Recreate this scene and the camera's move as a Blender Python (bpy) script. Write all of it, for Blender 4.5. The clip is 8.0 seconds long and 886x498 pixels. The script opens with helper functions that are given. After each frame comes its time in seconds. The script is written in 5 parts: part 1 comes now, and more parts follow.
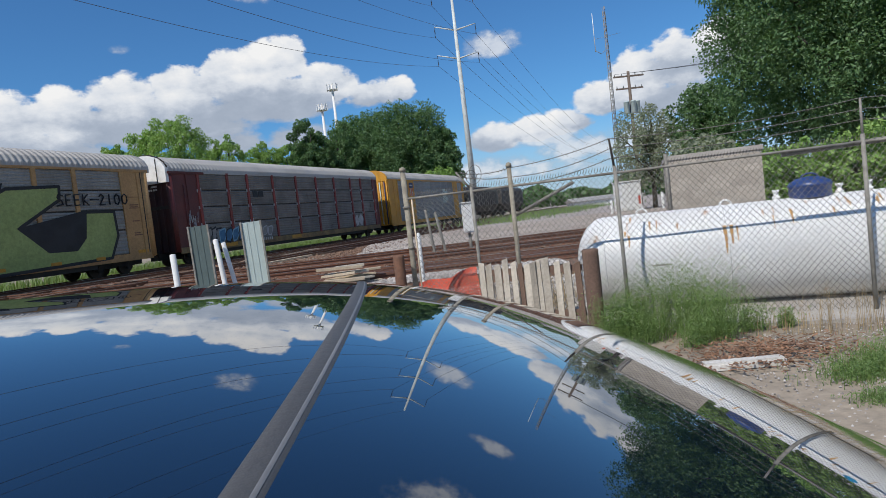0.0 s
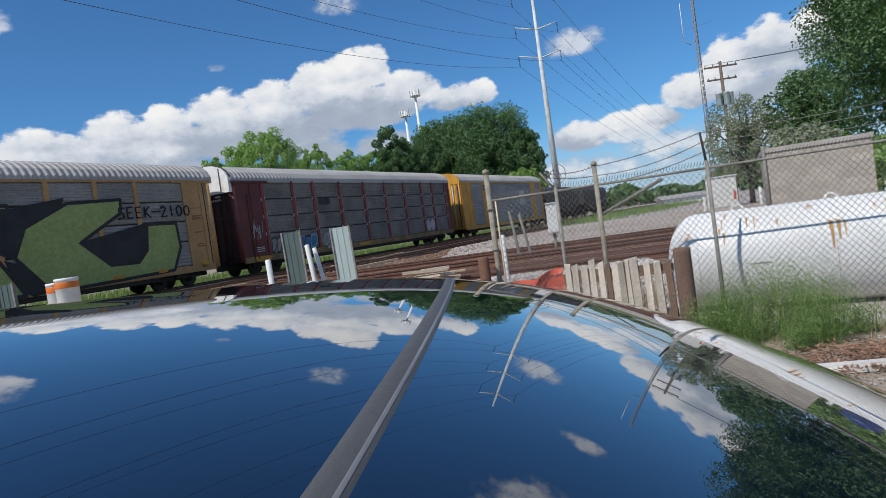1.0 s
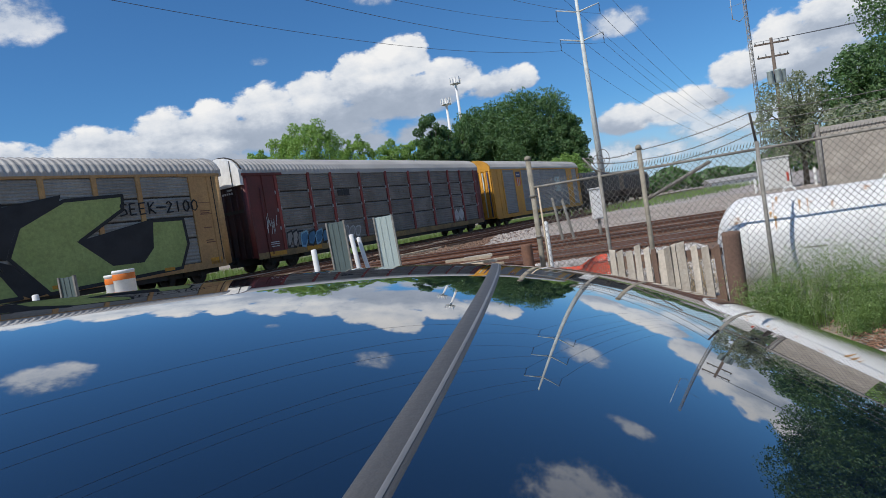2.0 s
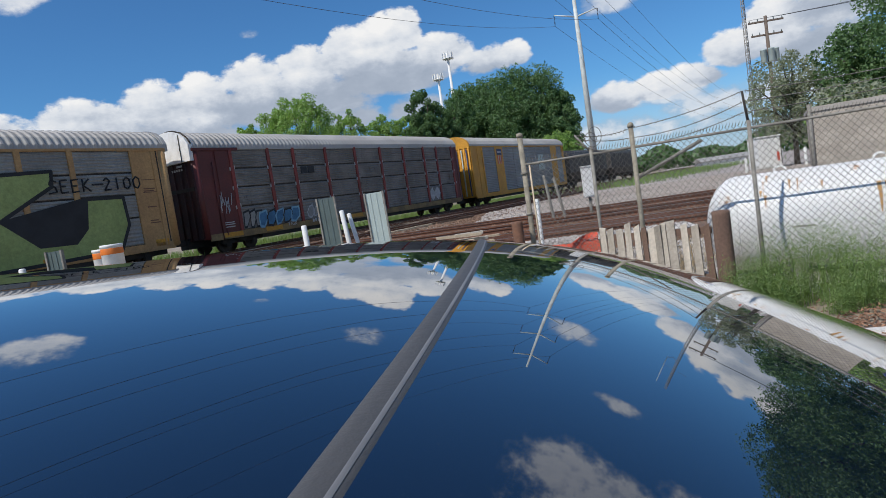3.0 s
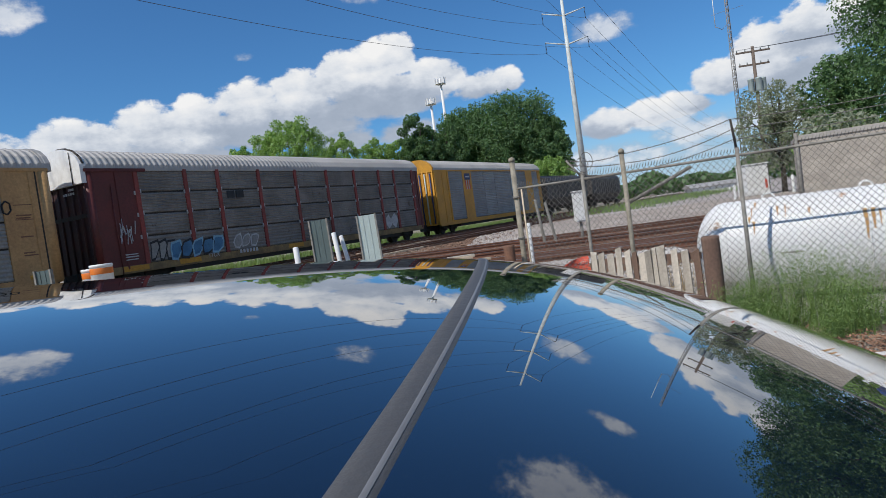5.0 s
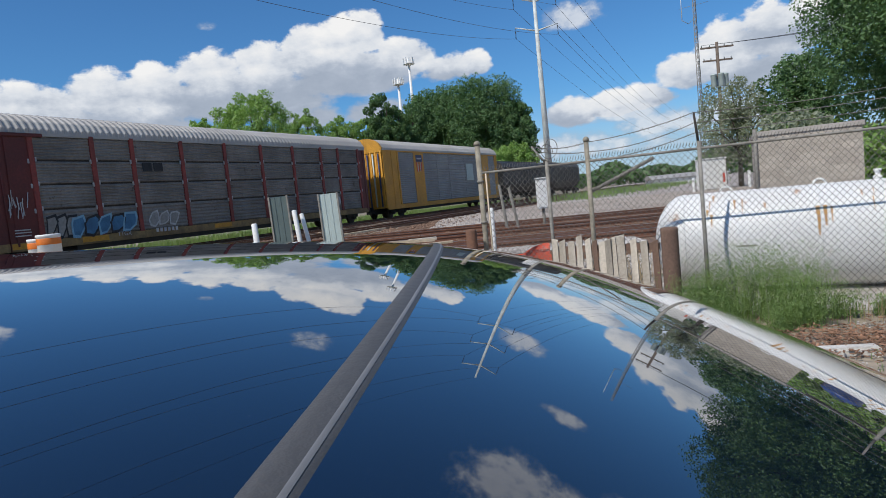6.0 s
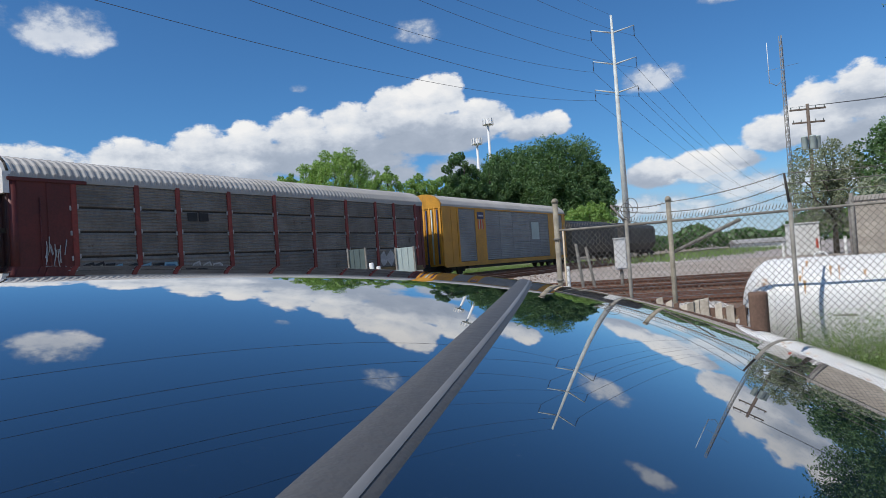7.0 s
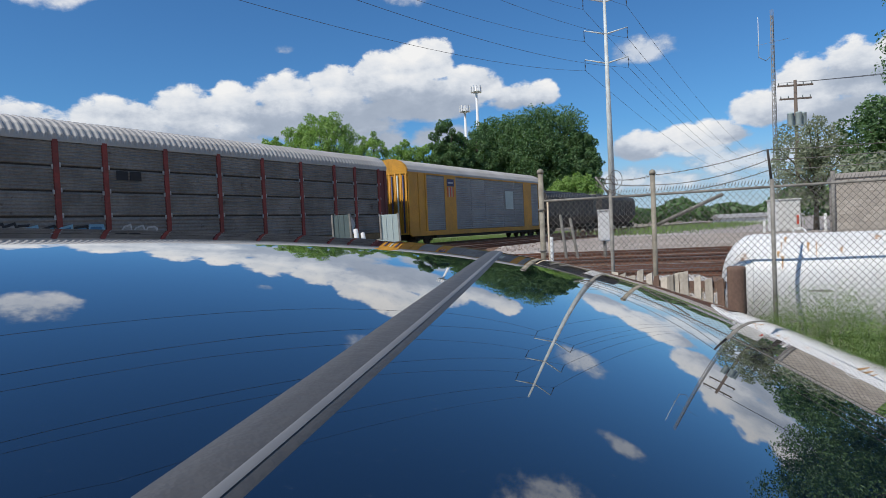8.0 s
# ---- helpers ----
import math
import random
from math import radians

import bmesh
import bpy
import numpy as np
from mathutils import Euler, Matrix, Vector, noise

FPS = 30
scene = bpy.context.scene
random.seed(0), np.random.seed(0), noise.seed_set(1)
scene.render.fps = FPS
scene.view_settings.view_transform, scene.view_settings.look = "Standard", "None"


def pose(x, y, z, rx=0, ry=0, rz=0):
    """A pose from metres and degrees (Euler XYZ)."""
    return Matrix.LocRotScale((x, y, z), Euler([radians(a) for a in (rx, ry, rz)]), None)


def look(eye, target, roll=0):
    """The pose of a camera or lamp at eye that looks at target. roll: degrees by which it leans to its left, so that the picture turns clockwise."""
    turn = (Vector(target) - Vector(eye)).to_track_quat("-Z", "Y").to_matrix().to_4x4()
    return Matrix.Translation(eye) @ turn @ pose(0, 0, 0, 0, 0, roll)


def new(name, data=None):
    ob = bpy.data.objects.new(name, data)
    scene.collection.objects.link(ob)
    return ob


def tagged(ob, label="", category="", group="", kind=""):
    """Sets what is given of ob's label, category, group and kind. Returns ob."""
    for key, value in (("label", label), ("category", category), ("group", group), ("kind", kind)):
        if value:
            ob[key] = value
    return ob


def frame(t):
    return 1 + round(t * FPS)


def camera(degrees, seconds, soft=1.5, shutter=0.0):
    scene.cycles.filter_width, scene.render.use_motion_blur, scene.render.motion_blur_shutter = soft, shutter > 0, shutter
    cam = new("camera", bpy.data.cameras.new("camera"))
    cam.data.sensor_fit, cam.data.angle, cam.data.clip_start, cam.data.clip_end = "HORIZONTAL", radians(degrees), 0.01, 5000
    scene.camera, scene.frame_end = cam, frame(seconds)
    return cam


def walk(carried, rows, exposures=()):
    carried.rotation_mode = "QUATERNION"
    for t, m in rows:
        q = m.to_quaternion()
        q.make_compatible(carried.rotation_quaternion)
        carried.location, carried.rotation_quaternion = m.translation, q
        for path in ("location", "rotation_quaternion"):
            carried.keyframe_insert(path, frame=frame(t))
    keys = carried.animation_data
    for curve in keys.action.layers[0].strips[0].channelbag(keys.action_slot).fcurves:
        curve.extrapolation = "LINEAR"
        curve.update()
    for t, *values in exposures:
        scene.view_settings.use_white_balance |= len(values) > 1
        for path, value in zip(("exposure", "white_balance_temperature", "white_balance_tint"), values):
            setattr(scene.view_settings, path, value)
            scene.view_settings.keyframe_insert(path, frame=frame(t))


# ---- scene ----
cam = camera(69.4, 8.0, soft=0.85)

PATH = [
    (0, (0.017, 0.071, 1.647), (0.138, 2.065, 1.544), -6.6),
    (0.5, (0.004, 0.041, 1.635), (0.003, 2.041, 1.604), -1.5),
    (1, (0.014, 0.047, 1.641), (-0.125, 2.041, 1.579), -7.9),
    (1.5, (0.011, 0.017, 1.641), (-0.271, 1.996, 1.579), -9.0),
    (3, (0.016, 0.035, 1.638), (-0.242, 2.012, 1.483), -8.4),
    (3.5, (0.004, 0.009, 1.632), (-0.281, 1.980, 1.447), -8.2),
    (4, (0.009, 0.024, 1.637), (-0.270, 2.003, 1.599), -9.0),
    (4.5, (0.008, 0.029, 1.646), (-0.290, 2.007, 1.683), -9.0),
    (5, (0.006, 0.010, 1.635), (-0.215, 1.996, 1.548), -7.8),
    (6.5, (0.012, 0.102, 1.631), (-0.092, 2.093, 1.473), -5.5),
    (7, (-0.005, 0.087, 1.609), (-0.330, 2.060, 1.651), -3.9),
    (7.5, (0.010, 0.099, 1.613), (-0.135, 2.093, 1.595), -5.4),
    (8, (0.007, 0.073, 1.611), (-0.277, 2.052, 1.550), -2.6),
]
walk(cam, [(t, look(eye, target, roll)) for t, eye, target, roll in PATH])

# ---- world and sun ----
SUN_TO = Vector((-0.66, -0.75, 1.18)).normalized()
world = bpy.data.worlds.new("world")
scene.world = world
world.use_nodes = True


class Nodes:
    """Small helper to wire shader nodes."""

    def __init__(self, tree):
        self.tree = tree
        tree.nodes.clear()

    def add(self, kind, **values):
        n = self.tree.nodes.new(kind)
        if "operation" in values:
            n.operation, n.use_clamp = values["operation"], values["use_clamp"]
        if "data_type" in values:
            n.data_type, n.blend_type = values["data_type"], values["blend_type"]
        if "noise_dimensions" in values:
            n.noise_dimensions = values["noise_dimensions"]
        if "interpolation_type" in values:
            n.interpolation_type = values["interpolation_type"]
        if "sky_type" in values:
            n.sky_type, n.sun_disc = values["sky_type"], values["sun_disc"]
        return n

    def link(self, a, b):
        self.tree.links.new(a, b)

    def put(self, socket, v):
        if isinstance(v, bpy.types.NodeSocket):
            self.link(v, socket)
        else:
            socket.default_value = v

    def math(self, op, a, b=0.0, c=0.0, clamp=False):
        n = self.add("ShaderNodeMath", operation=op, use_clamp=clamp)
        for s, v in zip(n.inputs, (a, b, c)):
            self.put(s, v)
        return n.outputs[0]

    def mix(self, f, a, b, blend="MIX"):
        n = self.add("ShaderNodeMix", data_type="RGBA", blend_type=blend)
        self.put(n.inputs[0], f), self.put(n.inputs[6], a), self.put(n.inputs[7], b)
        return n.outputs[2]

    def noise(self, vec, scale, detail=4.0, rough=0.55, distortion=0.0, dim="3D"):
        n = self.add("ShaderNodeTexNoise", noise_dimensions=dim)
        self.put(n.inputs["Vector"], vec)
        n.inputs["Scale"].default_value, n.inputs["Detail"].default_value = scale, detail
        n.inputs["Roughness"].default_value, n.inputs["Distortion"].default_value = rough, distortion
        return n.outputs["Fac"]

    def ramp(self, f, stops):
        n = self.add("ShaderNodeValToRGB")
        r = n.color_ramp
        while len(r.elements) < len(stops):
            r.elements.new(0.5)
        for e, (p, c) in zip(r.elements, stops):
            e.position, e.color = p, (*c, 1) if len(c) == 3 else c
        self.put(n.inputs[0], f)
        return n.outputs[0]

    def smooth(self, v, a, b):
        n = self.add("ShaderNodeMapRange", interpolation_type="SMOOTHSTEP")
        self.put(n.inputs[0], v), self.put(n.inputs[1], a), self.put(n.inputs[2], b)
        return n.outputs[0]


# clouds of the sky: azimuth (right of ahead), elevation, half width, half height, in degrees, and density
CLOUDS = [
    (-34.5, 9.4, 4, 2.4, 1), (-29.5, 10.2, 3.2, 2.6, 1), (-25.5, 10.5, 2.8, 2.6, 1), (-21.2, 11.4, 3.4, 2.7, 1), (-16.8, 12.1, 3.2, 2.7, 1), (-13.2, 13.1, 2.8, 2.8, 1),
    (-10.4, 13.5, 2.6, 2.9, 1), (-8.2, 14.3, 1.9, 2.6, 1), (-5, 12.1, 3.2, 2.3, 1), (-1.0, 11.0, 2.8, 1.7, 0.8), (1.2, 11.2, 1.6, 1.5, 0.8),
    (-32, 7, 13, 3.2, 1.3), (-19, 9.6, 9, 3.0, 1.3), (-10, 11.0, 6, 2.8, 1.3), (-13, 8.0, 3, 1.5, 0.8), (-8, 8.0, 3.5, 1.6, 0.8), (-3, 7.5, 3, 1.3, 0.7),
    (-42, 8.6, 5, 2.6, 1), (-50, 8, 6, 3, 1), (-62, 9, 9, 3.5, 1), (-78, 9, 12, 4, 1),
    (9, 6.0, 2.6, 1.9, 1), (12.5, 6.3, 2.4, 1.6, 1), (15.5, 6.6, 2.6, 1.6, 0.9), (18.5, 8.0, 2.8, 2.0, 1), (22, 9.4, 2.8, 2.8, 1.1), (25, 9.8, 3.0, 3.0, 1.1), (28.5, 10.0, 3.8, 3.2, 1.1), (25, 7.0, 5, 2.2, 1),
    (13, 2.9, 9, 1.2, 0.55), (40, 10, 9, 5, 1), (60, 12, 12, 5, 1),
    (-10.2, 19.8, 2.3, 1.4, 0.74), (9.9, 13.9, 2.9, 1.3, 0.7), (16.2, 19.4, 2.2, 0.9, 0.65), (9, 3.4, 5, 1.5, 0.74), (17, 4.4, 5, 1.7, 0.74), (14, 5.6, 4, 1.2, 0.7), (24, 4.5, 5, 2, 0.74), (-39, 19.0, 3.4, 2.2, 0.72), (-21.2, 15.7, 0.9, 0.5, 0.4), (-47, 20, 4, 2.5, 0.72),
    (13, 27.5, 6, 5, 0.74), (19, 28, 7, 5, 0.74), (16, 32, 9, 4.5, 0.74), (25, 24.5, 3, 1.5, 0.5), (60, 38, 12, 6, 0.8), (120, 14, 30, 7, 1), (180, 16, 40, 8, 1), (-120, 13, 30, 6, 1),
]


def build_world():
    k = Nodes(world.node_tree)
    sky = k.add("ShaderNodeTexSky", sky_type="NISHITA", sun_disc=False)
    sky.sun_elevation, sky.sun_rotation = math.asin(SUN_TO.z), math.atan2(SUN_TO.x, SUN_TO.y)
    sky.ozone_density, sky.dust_density, sky.air_density = 3.0, 0.25, 1.0
    tc = k.add("ShaderNodeTexCoord")
    sep = k.add("ShaderNodeSeparateXYZ")
    k.link(tc.outputs["Generated"], sep.inputs[0])
    x, y, z = sep.outputs
    az = k.math("MULTIPLY", k.math("ARCTAN2", x, y), 57.2958)
    el = k.math("MULTIPLY", k.math("ARCSINE", z), 57.2958)
    v = k.add("ShaderNodeCombineXYZ")
    k.put(v.inputs[0], az), k.put(v.inputs[1], k.math("MULTIPLY", el, 1.5))
    big = k.noise(v.outputs[0], 0.16, 7.0, 0.56)
    fine = k.noise(v.outputs[0], 0.55, 6.0, 0.6)
    body, veil, lift = None, None, None
    for a, e, w, h, dens in CLOUDS:
        dx = k.math("MULTIPLY", k.math("SUBTRACT", az, a), 1 / w)
        dy = k.math("MULTIPLY", k.math("SUBTRACT", el, e), 1 / h)
        # flatter base: below the centre the distance grows faster
        dy = k.math("MAXIMUM", dy, k.math("MULTIPLY", dy, -1.7))
        r = k.math("SUBTRACT", 1.0, k.math("ADD", k.math("MULTIPLY", dx, dx), k.math("MULTIPLY", dy, dy)))
        r = k.math("MULTIPLY", r, dens)
        if dens < 0.75:
            veil = r if veil is None else k.math("SMOOTH_MAX", veil, r, 0.2)
            continue
        body = r if body is None else k.math("SMOOTH_MAX", body, r, 0.2)
        s = k.math("MULTIPLY", k.math("SUBTRACT", el, e), 1 / h)
        s = k.math("SUBTRACT", s, k.math("MULTIPLY", k.math("SUBTRACT", 1.0, r), 0.25))
        lift = s if lift is None else k.math("MAXIMUM", lift, k.math("MINIMUM", s, k.math("ADD", r, 0.4)))
    ragged = k.math("SUBTRACT", k.math("ADD", big, k.math("MULTIPLY", fine, 0.8)), 0.9)
    shape = k.math("ADD", body, k.math("MULTIPLY", ragged, 1.6))
    thin = k.math("ADD", veil, k.math("MULTIPLY", ragged, 1.9))
    # height of the cloud tops along the horizon: below them the banks turn grey
    tops = ((-45, 12), (-30, 12.8), (-22, 14.2), (-16, 15), (-9, 16.8), (-4, 14), (3, 12.5), (6, 8.4), (13, 8.6), (17, 9.2), (24, 12.8), (45, 14))
    top = k.ramp(k.math("MULTIPLY_ADD", az, 1 / 90, 0.5), [((a + 45) / 90, (e / 40,) * 3) for a, e in tops])
    drop = k.math("SUBTRACT", k.math("MULTIPLY", top, 40.0), el)
    crisp = k.smooth(drop, 6.0, 1.5)
    solid = k.smooth(shape, 0.02, k.math("MULTIPLY_ADD", crisp, -0.3, 0.68))
    wisp = k.math("MULTIPLY", k.smooth(thin, -0.1, 0.72), 0.85)
    mask = k.math("MAXIMUM", solid, wisp)
    tone = k.math("ADD", k.math("MULTIPLY", lift, 0.40), k.math("MULTIPLY", k.math("SUBTRACT", big, 0.5), 1.5))
    tone = k.math("ADD", tone, k.math("MULTIPLY", k.math("SUBTRACT", fine, 0.5), 0.7))
    tone = k.math("ADD", tone, k.math("MULTIPLY_ADD", k.smooth(drop, 1.2, 6.0), -0.62, 0.62))
    tone = k.math("MAXIMUM", tone, k.math("MULTIPLY_ADD", fine, 0.4, k.math("MULTIPLY", wisp, 0.52)))
    cloud = k.ramp(tone, [(0.0, (3.0, 3.6, 4.6)), (0.36, (4.3, 4.9, 5.9)), (0.66, (6.9, 7.3, 7.9)), (1.0, (8.9, 8.9, 8.9))])
    blue = k.mix(1.0, sky.outputs[0], (0.42, 0.79, 1.10, 1), "MULTIPLY")
    haze = k.smooth(el, 9.0, -1.0)
    blue = k.mix(k.math("MULTIPLY", haze, 0.8), blue, (4.6, 5.8, 7.4, 1))
    col = k.mix(mask, blue, cloud)
    bg = k.add("ShaderNodeBackground")
    k.put(bg.inputs[0], col)
    bg.inputs[1].default_value = 0.1
    out = k.add("ShaderNodeOutputWorld")
    k.link(bg.outputs[0], out.inputs[0])


build_world()
sun = new("sun", bpy.data.lights.new("sun", "SUN"))
sun.data.energy, sun.data.angle, sun.data.color = 4.0, radians(0.5), (1.0, 0.95, 0.88)
sun.matrix_world = look(SUN_TO * 100, (0, 0, 0))

# ---- materials ----
def mat(name, base, rough=0.7, metal=0.0, second=None, scale=3.0, fine=40.0, bump=0.3, amount=0.6, streak=0.0, island=0.0, rand=0.0,
        spots=None, spot_scale=2.0, spot_edge=(0.62, 0.7), trans=0.0, ior=1.5, coat=0.0, grain=0.35):
    """Procedural surface: two tones at a large scale, fine grain, optional stains, vertical streaks and random tint."""
    m = bpy.data.materials.new(name)
    m.use_nodes = True
    k = Nodes(m.node_tree)
    tc = k.add("ShaderNodeTexCoord")
    mp = k.add("ShaderNodeMapping")
    k.link(tc.outputs["Object"], mp.inputs[0])
    if streak:
        mp.inputs["Scale"].default_value = (1, 1, streak)
    vec = mp.outputs[0]
    if rand:
        shift = k.add("ShaderNodeVectorMath")
        k.link(vec, shift.inputs[0])
        k.put(shift.inputs[1], k.math("MULTIPLY", k.add("ShaderNodeObjectInfo").outputs["Random"], 57.0))
        vec = shift.outputs[0]
    second = second or tuple(c * 0.6 for c in base)
    f = k.smooth(k.noise(vec, scale, 5, 0.6), 0.35, 0.65)
    col = k.mix(k.math("MULTIPLY", f, amount), (*base, 1), (*second, 1))
    g = k.noise(tc.outputs["Object"], fine, 3, 0.65)
    col = k.mix(grain, col, k.mix(1.0, col, k.ramp(g, [(0.25, (0.35, 0.35, 0.35)), (0.75, (1.6, 1.6, 1.6))]), "MULTIPLY"))
    if spots:
        s = k.smooth(k.noise(vec, spot_scale, 6, 0.7), *spot_edge)
        col = k.mix(s, col, (*spots, 1))
    if island or rand:
        src = k.add("ShaderNodeNewGeometry").outputs["Random Per Island"] if island else k.add("ShaderNodeObjectInfo").outputs["Random"]
        a = island or rand
        v = k.math("MULTIPLY_ADD", src, 2 * a, 1 - a)
        cv = k.add("ShaderNodeCombineColor")
        k.put(cv.inputs[0], v), k.put(cv.inputs[1], v), k.put(cv.inputs[2], v)
        col = k.mix(1.0, col, cv.outputs[0], "MULTIPLY")
    b = k.add("ShaderNodeBsdfPrincipled")
    k.put(b.inputs["Base Color"], col)
    b.inputs["Metallic"].default_value, b.inputs["IOR"].default_value = metal, ior
    b.inputs["Coat Weight"].default_value = coat
    b.inputs["Transmission Weight"].default_value = trans
    k.put(b.inputs["Roughness"], k.math("MULTIPLY_ADD", g, 0.25 * rough, rough * 0.85, clamp=True))
    if bump:
        bp = k.add("ShaderNodeBump")
        bp.inputs["Strength"].default_value, bp.inputs["Distance"].default_value = bump, 0.02
        k.put(bp.inputs["Height"], g)
        k.link(bp.outputs[0], b.inputs["Normal"])
    o = k.add("ShaderNodeOutputMaterial")
    k.link(b.outputs[0], o.inputs[0])
    return m


def leaf_mat(name, base, second):
    m = bpy.data.materials.new(name)
    m.use_nodes = True
    k = Nodes(m.node_tree)
    r = k.add("ShaderNodeNewGeometry").outputs["Random Per Island"]
    tc = k.add("ShaderNodeTexCoord")
    n = k.noise(tc.outputs["Object"], 0.35, 3, 0.6)
    col = k.mix(k.math("MULTIPLY_ADD", r, 0.6, k.math("MULTIPLY_ADD", n, 1.2, -0.4), clamp=True), (*base, 1), (*second, 1))
    d = k.add("ShaderNodeBsdfPrincipled")
    k.put(d.inputs["Base Color"], col)
    d.inputs["Roughness"].default_value = 0.55
    t = k.add("ShaderNodeBsdfTranslucent")
    k.put(t.inputs[0], k.mix(1.0, col, (1.3, 1.5, 0.6, 1), "MULTIPLY"))
    x = k.add("ShaderNodeMixShader")
    x.inputs[0].default_value = 0.3
    k.link(d.outputs[0], x.inputs[1]), k.link(t.outputs[0], x.inputs[2])
    k.link(x.outputs[0], k.add("ShaderNodeOutputMaterial").inputs[0])
    return m


M_GROUND = mat("dirt", (0.33, 0.275, 0.21), 0.95, second=(0.2, 0.165, 0.12), scale=0.35, fine=9, bump=0.6)
M_BALLAST = mat("ballast_stone", (0.47, 0.445, 0.42), 0.95, second=(0.2, 0.165, 0.14), scale=0.5, fine=6, island=0.35, bump=0.5)
M_GRAVEL = mat("gravel", (0.40, 0.355, 0.32), 0.95, second=(0.28, 0.24, 0.21), scale=0.15, fine=5, bump=0.8)
M_RUSTBED = mat("rusty_bed", (0.21, 0.128, 0.086), 0.95, second=(0.115, 0.072, 0.05), scale=0.8, fine=7, bump=0.8)
M_RAIL = mat("rusty_rail", (0.19, 0.085, 0.05), 0.75, second=(0.10, 0.05, 0.035), scale=1.5, fine=30, metal=0.2)
M_RAILTOP = mat("worn_steel", (0.42, 0.38, 0.35), 0.35, metal=0.9, second=(0.25, 0.2, 0.17), scale=3)
M_TIE = mat("tie_wood", (0.25, 0.16, 0.11), 0.95, second=(0.13, 0.085, 0.065), scale=2, fine=20, rand=0.35)
M_CURB = mat("pale_worn_concrete", (0.62, 0.60, 0.56), 0.9, second=(0.45, 0.42, 0.37), scale=6, fine=40)
M_CONCRETE = mat("concrete", (0.42, 0.39, 0.35), 0.9, second=(0.3, 0.275, 0.24), scale=0.9, fine=25)
M_BLOCK = mat("block_wall", (0.46, 0.41, 0.345), 0.92, second=(0.38, 0.335, 0.28), scale=1.3, fine=18, rand=0.1, bump=0.5)
M_GALV = mat("galvanized", (0.27, 0.255, 0.225), 0.75, metal=0.1, second=(0.13, 0.12, 0.10), scale=11, fine=60, spots=(0.3, 0.2, 0.12), spot_scale=3, spot_edge=(0.66, 0.76), grain=0.1)
M_POSTGALV = mat("weathered_post", (0.30, 0.27, 0.21), 0.85, second=(0.15, 0.13, 0.10), scale=9, fine=50, grain=0.3)
M_WIRE = mat("wire", (0.20, 0.19, 0.17), 0.7, metal=0.1, second=(0.11, 0.095, 0.08), scale=3)
M_LINE = mat("power_line", (0.07, 0.075, 0.085), 0.6)
M_TANK = mat("white_tank_paint", (0.80, 0.80, 0.78), 0.42, second=(0.7, 0.69, 0.65), scale=1.2, fine=14, bump=0.15, spots=(0.42, 0.22, 0.09), spot_scale=3.2, spot_edge=(0.63, 0.70), grain=0.1)
M_STAIN = mat("rust_stain", (0.55, 0.31, 0.09), 0.7, second=(0.36, 0.19, 0.08), scale=9, fine=60)
M_BLUECAP = mat("blue_plastic", (0.02, 0.05, 0.17), 0.4, second=(0.03, 0.06, 0.2), bump=0.1, grain=0.1)
M_CYAN = mat("cyan_plastic", (0.02, 0.33, 0.6), 0.4, bump=0.05)
M_WOODGREY = mat("weathered_wood", (0.46, 0.41, 0.34), 0.9, second=(0.24, 0.21, 0.17), scale=5, fine=30, streak=0.15, rand=0.3, bump=0.5)
M_RUSTPIPE = mat("rusty_pipe", (0.20, 0.095, 0.055), 0.85, second=(0.10, 0.06, 0.045), scale=4, fine=30)
M_STUMP = mat("dark_timber", (0.13, 0.08, 0.06), 0.95, second=(0.2, 0.13, 0.09), scale=4, fine=30, streak=0.2)
M_RED = mat("red_netting", (0.66, 0.09, 0.04), 0.7, second=(0.5, 0.07, 0.04))
M_WHITE = mat("white_paint", (0.78, 0.78, 0.76), 0.55, second=(0.62, 0.61, 0.58), scale=3, fine=30, bump=0.1, grain=0.1)
M_ORANGE = mat("orange_band", (0.85, 0.22, 0.03), 0.5, bump=0.05, grain=0.1)
M_CABLIGHT = mat("pale_green_steel", (0.42, 0.49, 0.46), 0.5, metal=0.1, second=(0.36, 0.42, 0.4), scale=3, grain=0.1)
M_CABDARK = mat("grey_steel_plate", (0.10, 0.135, 0.13), 0.5, metal=0.1, second=(0.075, 0.10, 0.095), scale=3, grain=0.1)
M_PALE = mat("pale_timber", (0.55, 0.45, 0.33), 0.9, second=(0.35, 0.28, 0.2), scale=3, rand=0.25)
M_STEELPOLE = mat("pale_steel_pole", (0.62, 0.66, 0.63), 0.7, metal=0.0, second=(0.4, 0.4, 0.38), scale=0.6)
M_WOODPOLE = mat("pole_wood", (0.17, 0.13, 0.10), 0.9, second=(0.11, 0.085, 0.07), scale=2, streak=0.1)
M_BARK = mat("bark", (0.11, 0.09, 0.07), 0.95, second=(0.06, 0.05, 0.04), scale=3, streak=0.3)
M_ROOF_METAL = mat("galvanized_roof", (0.42, 0.405, 0.38), 0.6, metal=0.1, second=(0.31, 0.295, 0.27), scale=0.5, fine=8, grain=0.1)
M_PANEL_A = mat("faded_grey_corrugated_panel", (0.31, 0.305, 0.285), 0.8, second=(0.2, 0.195, 0.18), scale=0.7, fine=8, rand=0.12)
M_PANEL = mat("grey_corrugated_panel", (0.225, 0.213, 0.195), 0.8, metal=0.0, second=(0.115, 0.105, 0.094), scale=0.7, fine=8, rand=0.12, spots=(0.09, 0.07, 0.06), spot_scale=0.9)
